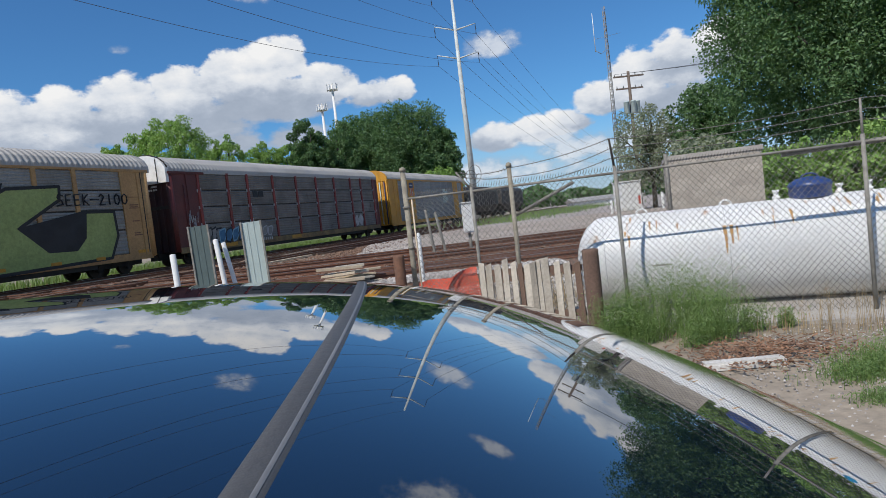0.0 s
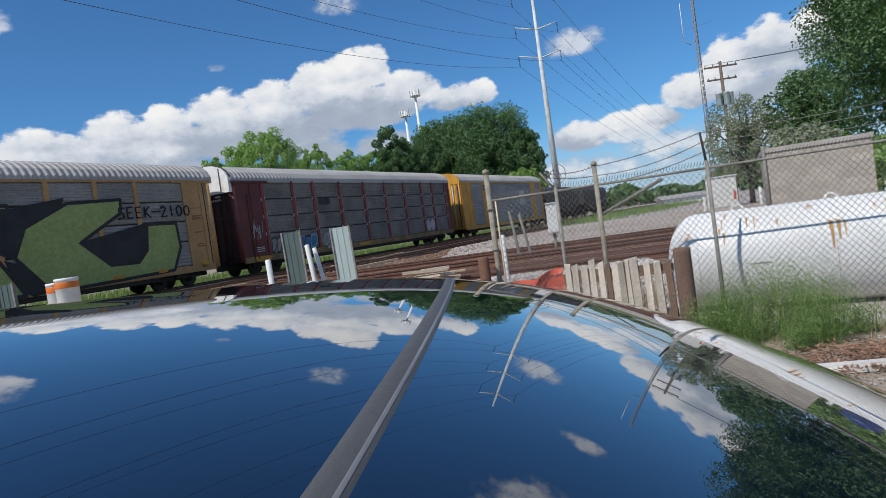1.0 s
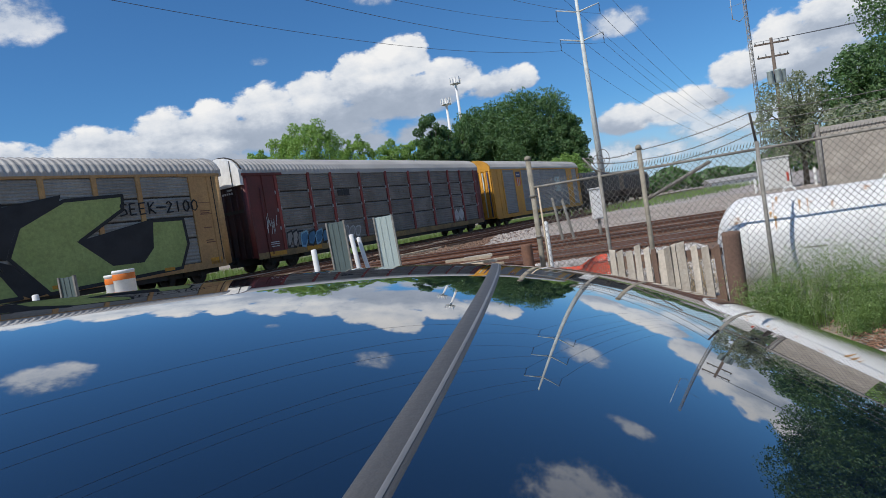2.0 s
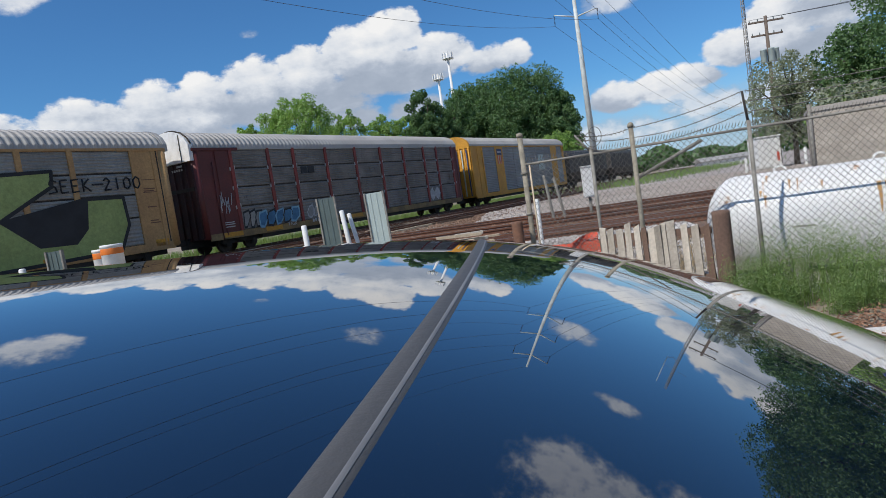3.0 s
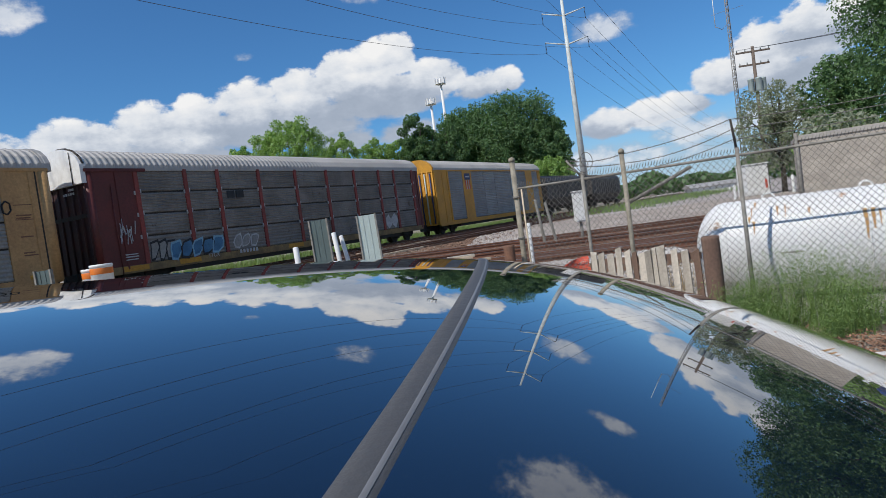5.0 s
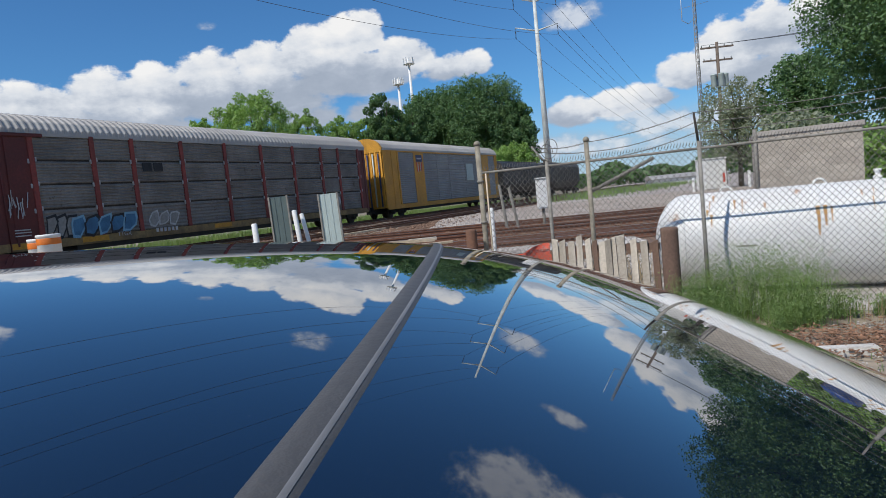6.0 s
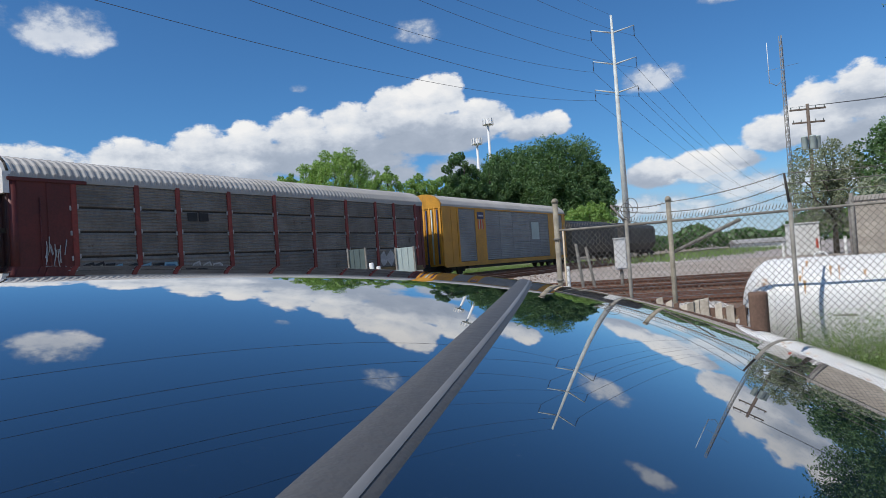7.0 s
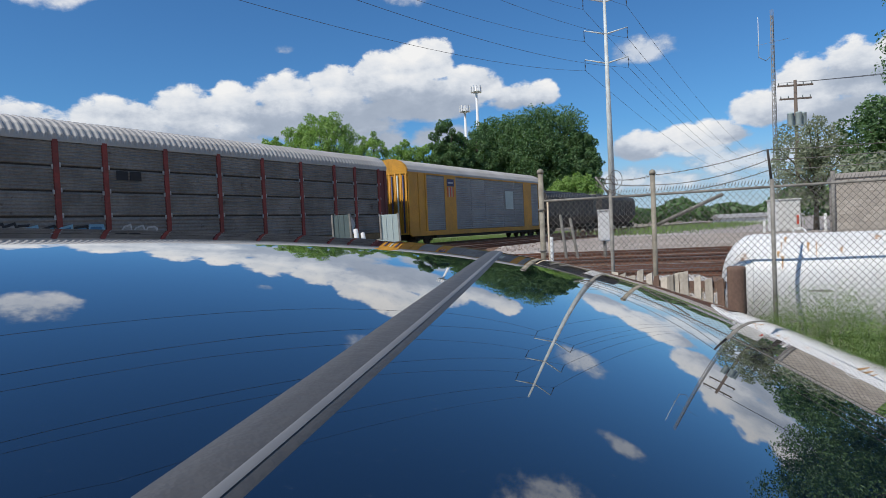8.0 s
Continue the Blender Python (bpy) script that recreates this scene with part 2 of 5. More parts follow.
M_PANEL_C = mat("light_grey_panel", (0.30, 0.31, 0.30), 0.75, metal=0.0, second=(0.22, 0.22, 0.21), scale=0.6, fine=8, rand=0.1)
M_MAROON = mat("maroon_paint", (0.125, 0.022, 0.019), 0.6, second=(0.075, 0.018, 0.016), scale=0.8, fine=10)
M_REDPOST = mat("red_post_paint", (0.27, 0.05, 0.04), 0.7, second=(0.12, 0.035, 0.028), scale=1.5, fine=10)
# end doors of the maroon car, darker than its side paint
M_DARKEND = mat("dark_maroon_doors", (0.045, 0.012, 0.012), 0.75, second=(0.02, 0.012, 0.012), scale=1.2)
M_OCHRE = mat("faded_yellow_paint", (0.47, 0.28, 0.115), 0.7, second=(0.34, 0.19, 0.08), scale=0.8, fine=10)
M_YELLOW = mat("yellow_paint", (0.60, 0.29, 0.025), 0.6, second=(0.44, 0.21, 0.025), scale=0.8, fine=10)
M_DIRTYSILL = mat("dirty_yellow_sill", (0.30, 0.20, 0.08), 0.8, second=(0.11, 0.075, 0.05), scale=1.2, fine=10)
M_UNDER = mat("grimy_underframe", (0.028, 0.025, 0.023), 0.85, second=(0.05, 0.04, 0.03), scale=2)
M_WHEEL = mat("wheel_steel", (0.09, 0.06, 0.045), 0.7, metal=0.4, second=(0.05, 0.04, 0.03), scale=3)
M_GRAF_GREEN = mat("green_spray", (0.31, 0.38, 0.13), 0.7, second=(0.23, 0.29, 0.09), scale=0.7, fine=8)
M_GRAF_BLACK = mat("black_spray", (0.012, 0.013, 0.015), 0.65, second=(0.03, 0.03, 0.035), scale=1)
M_GRAF_BLUE = mat("blue_spray", (0.06, 0.19, 0.33), 0.7, second=(0.03, 0.09, 0.17), scale=2)
M_GRAF_SKY = mat("pale_blue_spray", (0.22, 0.42, 0.55), 0.7, second=(0.12, 0.25, 0.36), scale=2)
M_GRAF_WHITE = mat("white_spray", (0.5, 0.5, 0.5), 0.7, second=(0.3, 0.3, 0.3), scale=3)
M_LOCO = mat("black_hopper", (0.018, 0.018, 0.02), 0.6, second=(0.05, 0.045, 0.04), scale=1)
M_EMBLEM = mat("emblem_blue", (0.03, 0.04, 0.12), 0.6)
M_RUBBER = mat("grey_rubber_moulding", (0.085, 0.083, 0.08), 0.55, second=(0.07, 0.068, 0.065), scale=8, fine=200, bump=0.08, grain=0.1)
M_TRIM = mat("bright_trim", (0.6, 0.6, 0.6), 0.25, metal=0.9, bump=0)
M_LIP = mat("pale_moulding_lip", (0.22, 0.22, 0.22), 0.5, second=(0.15, 0.15, 0.15), scale=10, bump=0)
M_TYRE = mat("tyre_rubber", (0.02, 0.02, 0.02), 0.85)
M_SIDEGLASS = mat("dark_side_glass", (0.01, 0.011, 0.013), 0.03, bump=0)
M_DRYGRASS = mat("dry_grass", (0.36, 0.27, 0.15), 0.9, second=(0.24, 0.18, 0.1), island=0.3, bump=0)
M_LEAF_DARK = leaf_mat("leaf_dark", (0.05, 0.115, 0.045), (0.15, 0.25, 0.10))
M_LEAF_LIGHT = leaf_mat("leaf_light", (0.17, 0.29, 0.07), (0.31, 0.44, 0.14))
M_LEAF_GREY = leaf_mat("leaf_grey", (0.18, 0.21, 0.14), (0.32, 0.34, 0.26))
M_WEED = leaf_mat("weed_green", (0.11, 0.19, 0.055), (0.23, 0.32, 0.11))
M_CHIPS = mat("wood_chips", (0.27, 0.15, 0.09), 0.95, second=(0.17, 0.1, 0.07), island=0.4)


def lacquer(name, base, ior, coat):
    """Smooth dark glass or paint under a clear gloss, faintly dusty."""
    m = bpy.data.materials.new(name)
    m.use_nodes = True
    k = Nodes(m.node_tree)
    b = k.add("ShaderNodeBsdfPrincipled")
    tc = k.add("ShaderNodeTexCoord")
    n = k.noise(tc.outputs["Object"], 14, 5, 0.65)
    dust = k.smooth(k.noise(tc.outputs["Object"], 900, 2, 0.7), 0.66, 0.76)
    k.put(b.inputs["Base Color"], k.mix(k.math("MULTIPLY", dust, 0.35), (*base, 1), (0.05, 0.06, 0.075, 1)))
    b.inputs["IOR"].default_value = ior
    b.inputs["Coat Weight"].default_value, b.inputs["Coat IOR"].default_value, b.inputs["Coat Roughness"].default_value = coat, ior, 0.01
    k.put(b.inputs["Roughness"], k.math("MULTIPLY_ADD", k.smooth(n, 0.45, 0.8), 0.02, 0.008))
    k.link(b.outputs[0], k.add("ShaderNodeOutputMaterial").inputs[0])
    return m


M_LACQUER = lacquer("dark_blue_black_lacquer", (0.003, 0.007, 0.018), 1.56, 1.0)
M_PAINT = lacquer("black_body_paint", (0.006, 0.006, 0.008), 1.6, 0.0)


# ---- mesh helpers ----
def part(name, bm, material, parent=None, label="", smooth=False):
    """Links a bmesh as one mesh object, under a thing or part if given."""
    me = bpy.data.meshes.new(name)
    if smooth:
        for f in bm.faces:
            f.smooth = True
    bm.to_mesh(me)
    bm.free()
    me.materials.append(material)
    ob = new(name, me)
    if parent:
        ob.parent = parent
    if label:
        ob["label"] = label
    return ob


def raw(name, verts, faces, material, parent=None, smooth=False):
    me = bpy.data.meshes.new(name)
    me.from_pydata(verts, [], faces)
    if smooth:
        me.polygons.foreach_set("use_smooth", [True] * len(me.polygons))
    me.materials.append(material)
    ob = new(name, me)
    if parent:
        ob.parent = parent
    return ob


def empty(name, m, label, category, group=""):
    ob = new(name)
    ob.matrix_world = m
    return tagged(ob, label, category, group)


def box(bm, lo, hi, bevel=0.0):
    r = bmesh.ops.create_cube(bm, size=1)
    c, d = [(a + b) / 2 for a, b in zip(lo, hi)], [b - a for a, b in zip(lo, hi)]
    for v in r["verts"]:
        v.co = Vector([v.co[i] * d[i] + c[i] for i in range(3)])
    if bevel:
        es = list({e for v in r["verts"] for e in v.link_edges})
        bmesh.ops.bevel(bm, geom=es, offset=bevel, segments=2, affect="EDGES")
    return bm


def bbox(lo, hi, bevel=0.0):
    return box(bmesh.new(), lo, hi, bevel)


def tube(bm, a, b, r0, r1=None, n=8, caps=True):
    a, b = Vector(a), Vector(b)
    r1 = r0 if r1 is None else r1
    q = (b - a).to_track_quat("Z", "Y").to_matrix()
    ra = [bm.verts.new(a + q @ Vector((math.cos(2 * math.pi * i / n) * r0, math.sin(2 * math.pi * i / n) * r0, 0))) for i in range(n)]
    rb = [bm.verts.new(b + q @ Vector((math.cos(2 * math.pi * i / n) * r1, math.sin(2 * math.pi * i / n) * r1, 0))) for i in range(n)]
    for i in range(n):
        bm.faces.new((ra[i], ra[(i + 1) % n], rb[(i + 1) % n], rb[i])).smooth = n > 5
    if caps:
        bm.faces.new(ra[::-1]), bm.faces.new(rb)
    return bm


def pipe(points, r, n=6):
    bm = bmesh.new()
    for a, b in zip(points, points[1:]):
        tube(bm, a, b, r, n=n)
    return bm


def lathe(profile, n=28):
    """Surface of revolution about z from (radius, height) pairs."""
    bm = bmesh.new()
    rings = [[bm.verts.new((r * math.cos(2 * math.pi * i / n), r * math.sin(2 * math.pi * i / n), z)) for i in range(n)] for r, z in profile]
    for p, q in zip(rings, rings[1:]):
        for i in range(n):
            bm.faces.new((p[i], p[(i + 1) % n], q[(i + 1) % n], q[i])).smooth = True
    bm.faces.new(rings[0][::-1]), bm.faces.new(rings[-1])
    return bm


def sag_line(a, b, sag, n=24):
    a, b = Vector(a), Vector(b)
    return [tuple(a.lerp(b, i / n) - Vector((0, 0, 4 * sag * (i / n) * (1 - i / n)))) for i in range(n + 1)]


def smoothstep(a, b, x):
    t = min(max((x - a) / (b - a), 0), 1)
    return t * t * (3 - 2 * t)


def ground_z(x, y):
    return 0.36 * smoothstep(10.2, 13.5, y) + 0.10 * smoothstep(-1.5, -6, x) * smoothstep(6, 11, y)


# ---- ground ----
def build_ground():
    xs = sorted(set([-2500, -900, -400, -200, -120, -80] + list(np.arange(-60, 60.1, 2.0)) + list(np.arange(-12, 14, 0.5)) + [80, 120, 200, 400, 900, 2500]))
    ys = sorted(set([-2500, -800, -200, -60, -20] + list(np.arange(-10, 20, 0.5)) + list(np.arange(20, 130, 3.0)) + [200, 400, 800, 1500, 3000]))
    verts = [(x, y, ground_z(x, y) + (0.03 * noise.noise(Vector((x * 0.9, y * 0.9, 0))) if abs(x) < 60 and y < 125 else 0)) for y in ys for x in xs]
    w = len(xs)
    faces = [(j * w + i, j * w + i + 1, (j + 1) * w + i + 1, (j + 1) * w + i) for j in range(len(ys) - 1) for i in range(w - 1)]
    g = raw("ground", verts, faces, M_GROUND, smooth=True)
    tagged(g, "packed brown dirt ground beside the railway", "ground", kind="structure")
    return g


build_ground()


def strip_ground(name, pts, z, material, label, thick=0.14):
    bm = bmesh.new()
    vs = [bm.verts.new((x, y, z)) for x, y in pts]
    f = bm.faces.new(vs)
    r = bmesh.ops.extrude_face_region(bm, geom=[f])
    for v in r["geom"]:
        if isinstance(v, bmesh.types.BMVert):
            v.co.z -= thick
    bmesh.ops.recalc_face_normals(bm, faces=bm.faces)
    return tagged(part(name, bm, material), label, "ground", kind="structure")


RAIL_Z = 0.58
TRAIN_YAW = 66.524
U = Vector((math.cos(radians(TRAIN_YAW)), math.sin(radians(TRAIN_YAW)), 0))
LEFT = Vector((-U.y, U.x, 0))
B0 = Vector((-12.1, 36.0, 0)) + LEFT * 1.212 - U * 0.12

strip_ground("gravel_yard", [(-3.0, 21.5), (70, 19), (160, 60), (200, 320), (75, 320), (12, 75), (0.5, 38)], 0.405, M_GRAVEL, "grey crushed stone yard between the tracks")
strip_ground("brown_yard", [(-60, 23.0), (2.5, 21.5), (15.5, 76), (30, 110), (-20, 110), (-60, 40)], 0.40, M_RUSTBED, "brown stained ballast between the tracks", 0.1)
strip_ground("rusty_trackbed", [(-60, 13.6), (60, 10.9), (60, 20.2), (-60, 23.6)], 0.43, M_RUSTBED, "rust-stained ballast under the crossing tracks", 0.2)
a0, a1 = B0 - U * 90, B0 + U * 150
strip_ground("train_trackbed", [tuple((a0 + LEFT * 3)[:2]), tuple((a0 - LEFT * 6.6)[:2]), tuple((a1 - LEFT * 6.6)[:2]), tuple((a1 + LEFT * 3)[:2])], 0.445, M_RUSTBED,
             "dark brown ballast under the main line", 0.2)


def rail_bm(length):
    bm = bmesh.new()
    prof = [(-0.07, 0), (0.07, 0), (0.07, 0.02), (0.012, 0.035), (0.012, 0.10), (0.037, 0.11), (0.037, 0.15), (-0.037, 0.15), (-0.037, 0.11), (-0.012, 0.10), (-0.012, 0.035), (-0.07, 0.02)]
    a = [bm.verts.new((0, y, z)) for y, z in prof]
    b = [bm.verts.new((length, y, z)) for y, z in prof]
    n = len(prof)
    for i in range(n):
        bm.faces.new((a[i], b[i], b[(i + 1) % n], a[(i + 1) % n]))
    bm.faces.new(a), bm.faces.new(b[::-1])
    return bm


def build_track(origin, yaw, length, near0, near1, top_z, label, step=0.55):
    """A track from origin along yaw; ties singly between near0 and near1, the rest in one mesh."""
    tr = empty("railway_track", pose(*origin, top_z - 0.15, 0, 0, yaw), label, "railway track", "railway tracks")
    for y in (-0.755, 0.755):
        r = part("rail", rail_bm(length), M_RAIL, tr)
        r.location = (0, y, 0)
        t = part("railhead", bbox((0, -0.03, 0), (length, 0.03, 0.004)), M_RAILTOP, r, "worn shiny running surface")
        t.location = (0, 0, 0.151)
    tie = bpy.data.meshes.new("tie")
    bm = bbox((-0.11, -1.3, -0.16), (0.11, 1.3, -0.004))
    bm.to_mesh(tie)
    bm.free()
    tie.materials.append(M_TIE)
    rest = bmesh.new()
    x = 0.3
    while x < length:
        if near0 < x < near1:
            o = new("tie", tie)
            o.parent = tr
            o.matrix_basis = pose(x, random.uniform(-0.05, 0.05), 0, 0, 0, random.uniform(-1.5, 1.5))
        else:
            box(rest, (x - 0.11, -1.3, -0.16), (x + 0.11, 1.3, -0.004))
        x += step
    if rest.verts:
        o = part("far_ties", rest, M_TIE, tr)
        o["kind"] = "stuff"
    else:
        rest.free()
    return tr


p = B0 - U * 60
build_track((p.x, p.y), TRAIN_YAW, 190, 40, 120, RAIL_Z, "main line track with worn steel rails under the train")
p = B0 - U * 60 - LEFT * 4.4
build_track((p.x, p.y), TRAIN_YAW, 170, 40, 110, RAIL_Z, "rusty side track parallel to the train")
p = B0 - U * 52 - LEFT * 8.8
build_track((p.x, p.y), TRAIN_YAW, 150, 35, 95, RAIL_Z, "rusty second side track parallel to the train")
build_track((-45, 16.0), -1.6, 100, 25, 75, RAIL_Z, "rusty crossing track on brown ballast")
build_track((-45, 24.6), -2.0, 78, 25, 70, RAIL_Z, "third rusty crossing track on brown ballast")
build_track((-45, 20.2), -1.8, 100, 25, 75, RAIL_Z, "second rusty crossing track on brown ballast")


def scatter_stones(name, n, area, size, material, label, seed):
    """Loose stones as small irregular polyhedra in one mesh."""
    rnd = random.Random(seed)
    verts, faces = [], []
    for _ in range(n):
        x, y = rnd.uniform(area[0], area[1]), rnd.uniform(area[2], area[3])
        s = size * rnd.uniform(0.5, 1.3)
        z = max(ground_z(x, y), area[4]) + s * 0.25
        o = len(verts)
        for d in ((1, 0, 0), (-1, 0, 0), (0, 1, 0), (0, -1, 0), (0, 0, 0.8), (0, 0, -0.6)):
            verts.append((x + s * (d[0] + rnd.uniform(-0.35, 0.35)), y + s * (d[1] + rnd.uniform(-0.35, 0.35)), z + s * d[2]))
        faces += [(o, o + 2, o + 4), (o + 2, o + 1, o + 4), (o + 1, o + 3, o + 4), (o + 3, o, o + 4), (o + 2, o, o + 5), (o + 1, o + 2, o + 5), (o + 3, o + 1, o + 5), (o, o + 3, o + 5)]
    return tagged(raw(name, verts, faces, material), label, "stones", kind="stuff")


scatter_stones("ballast_stones", 9500, (-3, 4, 9.1, 12.6, 0), 0.04, M_BALLAST, "loose pale ballast stones beside the track", 3)
scatter_stones("trackside_stones", 9000, (-14, 26, 14, 24, 0.44), 0.05, M_RUSTBED, "rust-brown ballast stones between the rails", 5)
scatter_stones("yard_rubble", 9000, (-20, -2, 22, 44, 0.41), 0.06, M_RUSTBED, "brown rubble between the tracks", 15)
scatter_stones("yard_stones", 12000, (-2, 30, 24, 48, 0.40), 0.07, M_GRAVEL, "coarse grey stones of the yard", 6)
scatter_stones("crossing_ballast", 7000, (-3.2, 3.2, 12.3, 14.8, 0.445), 0.042, M_BALLAST, "loose pale stones along the crossing tracks", 4)
scatter_stones("near_gravel", 5000, (2.2, 8, 2.5, 6.6, 0), 0.011, M_BALLAST, "small pale gravel on the dirt", 8)


# ---- the car ----
def roof_z(x, y):
    """Height of the roof and screen: a cubic dome, evened out towards the tail and rolled down at the sides."""
    X, Y = x + 0.1, y - 0.5
    c = max(X, -0.55)
    z = 1.6031 - 0.142 * c - 0.0038 * Y - 0.311 * c * c + 0.0419 * c * Y - 0.1089 * Y * Y
    z += -0.3658 * c ** 3 - 0.151 * c * c * Y + 0.0526 * c * Y * Y - 0.0344 * Y ** 3
    if X < c:
        slope = -0.142 - 0.622 * c + 0.0419 * Y - 1.0974 * c * c - 0.302 * c * Y + 0.0526 * Y * Y
        t = min(c - X, 0.45)
        z -= slope * (t - t * t / 0.9)
    if X < -1.3:
        z -= 0.10 * (-1.3 - X) ** 2
    z -= 0.2 * max(0, x - 0.35) ** 2
    return z - 6 * max(0, y - 1.08) ** 2 - 6 * max(0, 0.12 - y) ** 2


def strip_x(y):
    return -0.0234 - 0.0071 * (y - 0.5) - 0.1026 * (y - 0.5) ** 2


def sheet(xs_of, ys, lift=0.0, rows=90):
    bm = bmesh.new()
    grid = []
    for j, y in enumerate(ys):
        x0, x1 = xs_of(y)
        grid.append([bm.verts.new((x0 + (x1 - x0) * i / rows, y, roof_z(x0 + (x1 - x0) * i / rows, y) + lift)) for i in range(rows + 1)])
    for p, q in zip(grid, grid[1:]):
        for i in range(rows):
            bm.faces.new((p[i], p[i + 1], q[i + 1], q[i])).smooth = True
    return bm


def build_car():
    car = empty("car", pose(0, 0, 0), "glossy black-blue car with a mirror-like roof and windscreen", "car")
    W = 0.0040
    ys = [0.06 + 0.985 * i / 60 for i in range(61)]
    part("roof_panel", sheet(lambda y: (-2.0, strip_x(y) - W), ys), M_LACQUER, car, "dark glass roof mirroring the sky")
    part("windscreen", sheet(lambda y: (strip_x(y) + W, 1.12), ys), M_LACQUER, car, "dark sloping windscreen mirroring the sky")
    part("moulding_bed", sheet(lambda y: (strip_x(y) - W, strip_x(y) + W), ys, -0.001, 4), M_TYRE, car, "dark rubber bed of the moulding")
    # raised rubber moulding between roof and screen
    bm = bmesh.new()
    prof = [(-W - 0.0016, 0.0), (-W - 0.001, 0.0007), (-W * 0.4, 0.0012), (W * 0.45, 0.0011), (W + 0.0006, 0.0005), (W + 0.0016, -0.0004)]
    rings = []
    for i in range(70):
        y = 0.104 + 0.941 * i / 69
        sx = strip_x(y)
        rings.append([bm.verts.new((sx + dx, y, roof_z(sx + dx, y) + dz)) for dx, dz in prof])
    for a, b in zip(rings, rings[1:]):
        for i in range(len(prof) - 1):
            bm.faces.new((a[i], a[i + 1], b[i + 1], b[i])).smooth = True
    part("moulding", bm, M_RUBBER, car, "grey rubber moulding strip")
    # narrow band, paler than the moulding, along its screen side
    bm = bmesh.new()
    rings = []
    for i in range(70):
        y = 0.104 + 0.941 * i / 69
        sx = strip_x(y) + W * 0.72
        rings.append([bm.verts.new((sx + dx, y, roof_z(sx + dx, y) + dz)) for dx, dz in ((-0.0006, 0.0012), (0, 0.0013), (0.0008, 0.0009))])
    for a, b in zip(rings, rings[1:]):
        for i in range(2):
            bm.faces.new((a[i], a[i + 1], b[i + 1], b[i])).smooth = True
    part("moulding_lip", bm, M_LIP, car, "pale lip of the moulding")
    # rolled side rails with a bright seam
    for name, y0, y1 in (("side_rail", 1.052, 1.175), ("side_rail", 0.054, 0.0)):
        yy = [y0 + (y1 - y0) * i / 14 for i in range(15)]
        part(name, sheet(lambda y: (-2.0, 1.12), yy), M_PAINT, car)
    for y0 in (1.0485, 0.0572):
        part("seam_trim", sheet(lambda y: (-2.0, 1.12), [y0 - 0.0016, y0, y0 + 0.0016], 0.0009, 120), M_TRIM, car, "thin bright seam trim")
    # body below the roof, as lofted side sections
    top = [(x, roof_z(x, 1.175)) for x in np.linspace(-2.0, 1.12, 24)]
    for s, ya, yb in ((1, 1.175, 1.52), (-1, 0.0, -0.24)):
        bm = bmesh.new()
        up = [bm.verts.new((x, ya, roof_z(x, ya))) for x, _ in top]
        lo = [bm.verts.new((x * 1.04 - 0.02, yb - s * 0.04, 0.98)) for x, _ in top]
        for i in range(len(top) - 1):
            bm.faces.new((up[i], up[i + 1], lo[i + 1], lo[i])).smooth = True
        part("side_window", bm, M_SIDEGLASS, car, "dark side glass")
        bm = bmesh.new()
        sec = [(0.98, -0.04), (0.9, 0.0), (0.7, 0.02), (0.45, 0.0), (0.26, -0.05)]
        cols = []
        for x in np.linspace(-2.55, 2.0, 60):
            inset = 0.16 * max(0, abs(x + 0.27) - 1.75) ** 2
            row = []
            for z, d in sec:
                y = yb + s * (d - inset)
                for wx in (-1.75, 1.3):
                    if (x - wx) ** 2 + (z - 0.3) ** 2 < 0.36 ** 2:
                        z = 0.3 + math.sqrt(max(0.36 ** 2 - (x - wx) ** 2, 0))
                row.append(bm.verts.new((x, y, z)))
            cols.append(row)
        for a, b in zip(cols, cols[1:]):
            for i in range(len(sec) - 1):
                bm.faces.new((a[i], b[i], b[i + 1], a[i + 1])).smooth = True
        part("body_side", bm, M_PAINT, car)
        for wx in (-1.75, 1.3):
            w = part("wheel", lathe([(0.33, -0.1), (0.345, -0.07), (0.345, 0.07), (0.33, 0.1), (0.22, 0.105)], 32), M_TYRE, car)
            w.matrix_basis = pose(wx, yb - s * 0.14, 0.345, 90, 0, 0)
            rim = part("rim", lathe([(0.215, -0.09), (0.22, 0.09), (0.19, 0.1), (0.05, 0.107), (0.03, 0.115)], 24), M_TRIM, w)
    for name, xs, z0, z1 in (("hood", (1.12, 2.0), None, 0.78), ("tail", (-2.55, -2.0), None, 0.9)):
        bm = bmesh.new()
        g = []
        for y in np.linspace(-0.2, 1.48, 24):
            row = []
            for i in range(13):
                x = xs[0] + (xs[1] - xs[0]) * i / 12
                if name == "hood":
                    z = 0.98 + 0.05 * (1 - ((y - 0.64) / 0.84) ** 2) - 0.2 * (i / 12) ** 2.2
                else:
                    z = 0.98 + (roof_z(-2.0, min(max(y, 0.0), 1.175)) - 0.98) * (i / 12) ** 0.7 * smoothstep(-0.22, 0.02, y) * smoothstep(1.5, 1.16, y)
                row.append(bm.verts.new((x, y, z)))
            g.append(row)
        for a, b in zip(g, g[1:]):
            for i in range(12):
                bm.faces.new((a[i], a[i + 1], b[i + 1], b[i])).smooth = True
        part(name, bm, M_PAINT, car)
    part("front_bumper", bbox((1.9, -0.18, 0.24), (2.06, 1.46, 0.80), 0.05), M_PAINT, car)
    part("rear_bumper", bbox((-2.62, -0.18, 0.26), (-2.48, 1.46, 0.98), 0.05), M_PAINT, car)
    part("floor_pan", bbox((-2.5, -0.1, 0.22), (1.9, 1.38, 0.30)), M_TYRE, car)


build_car()


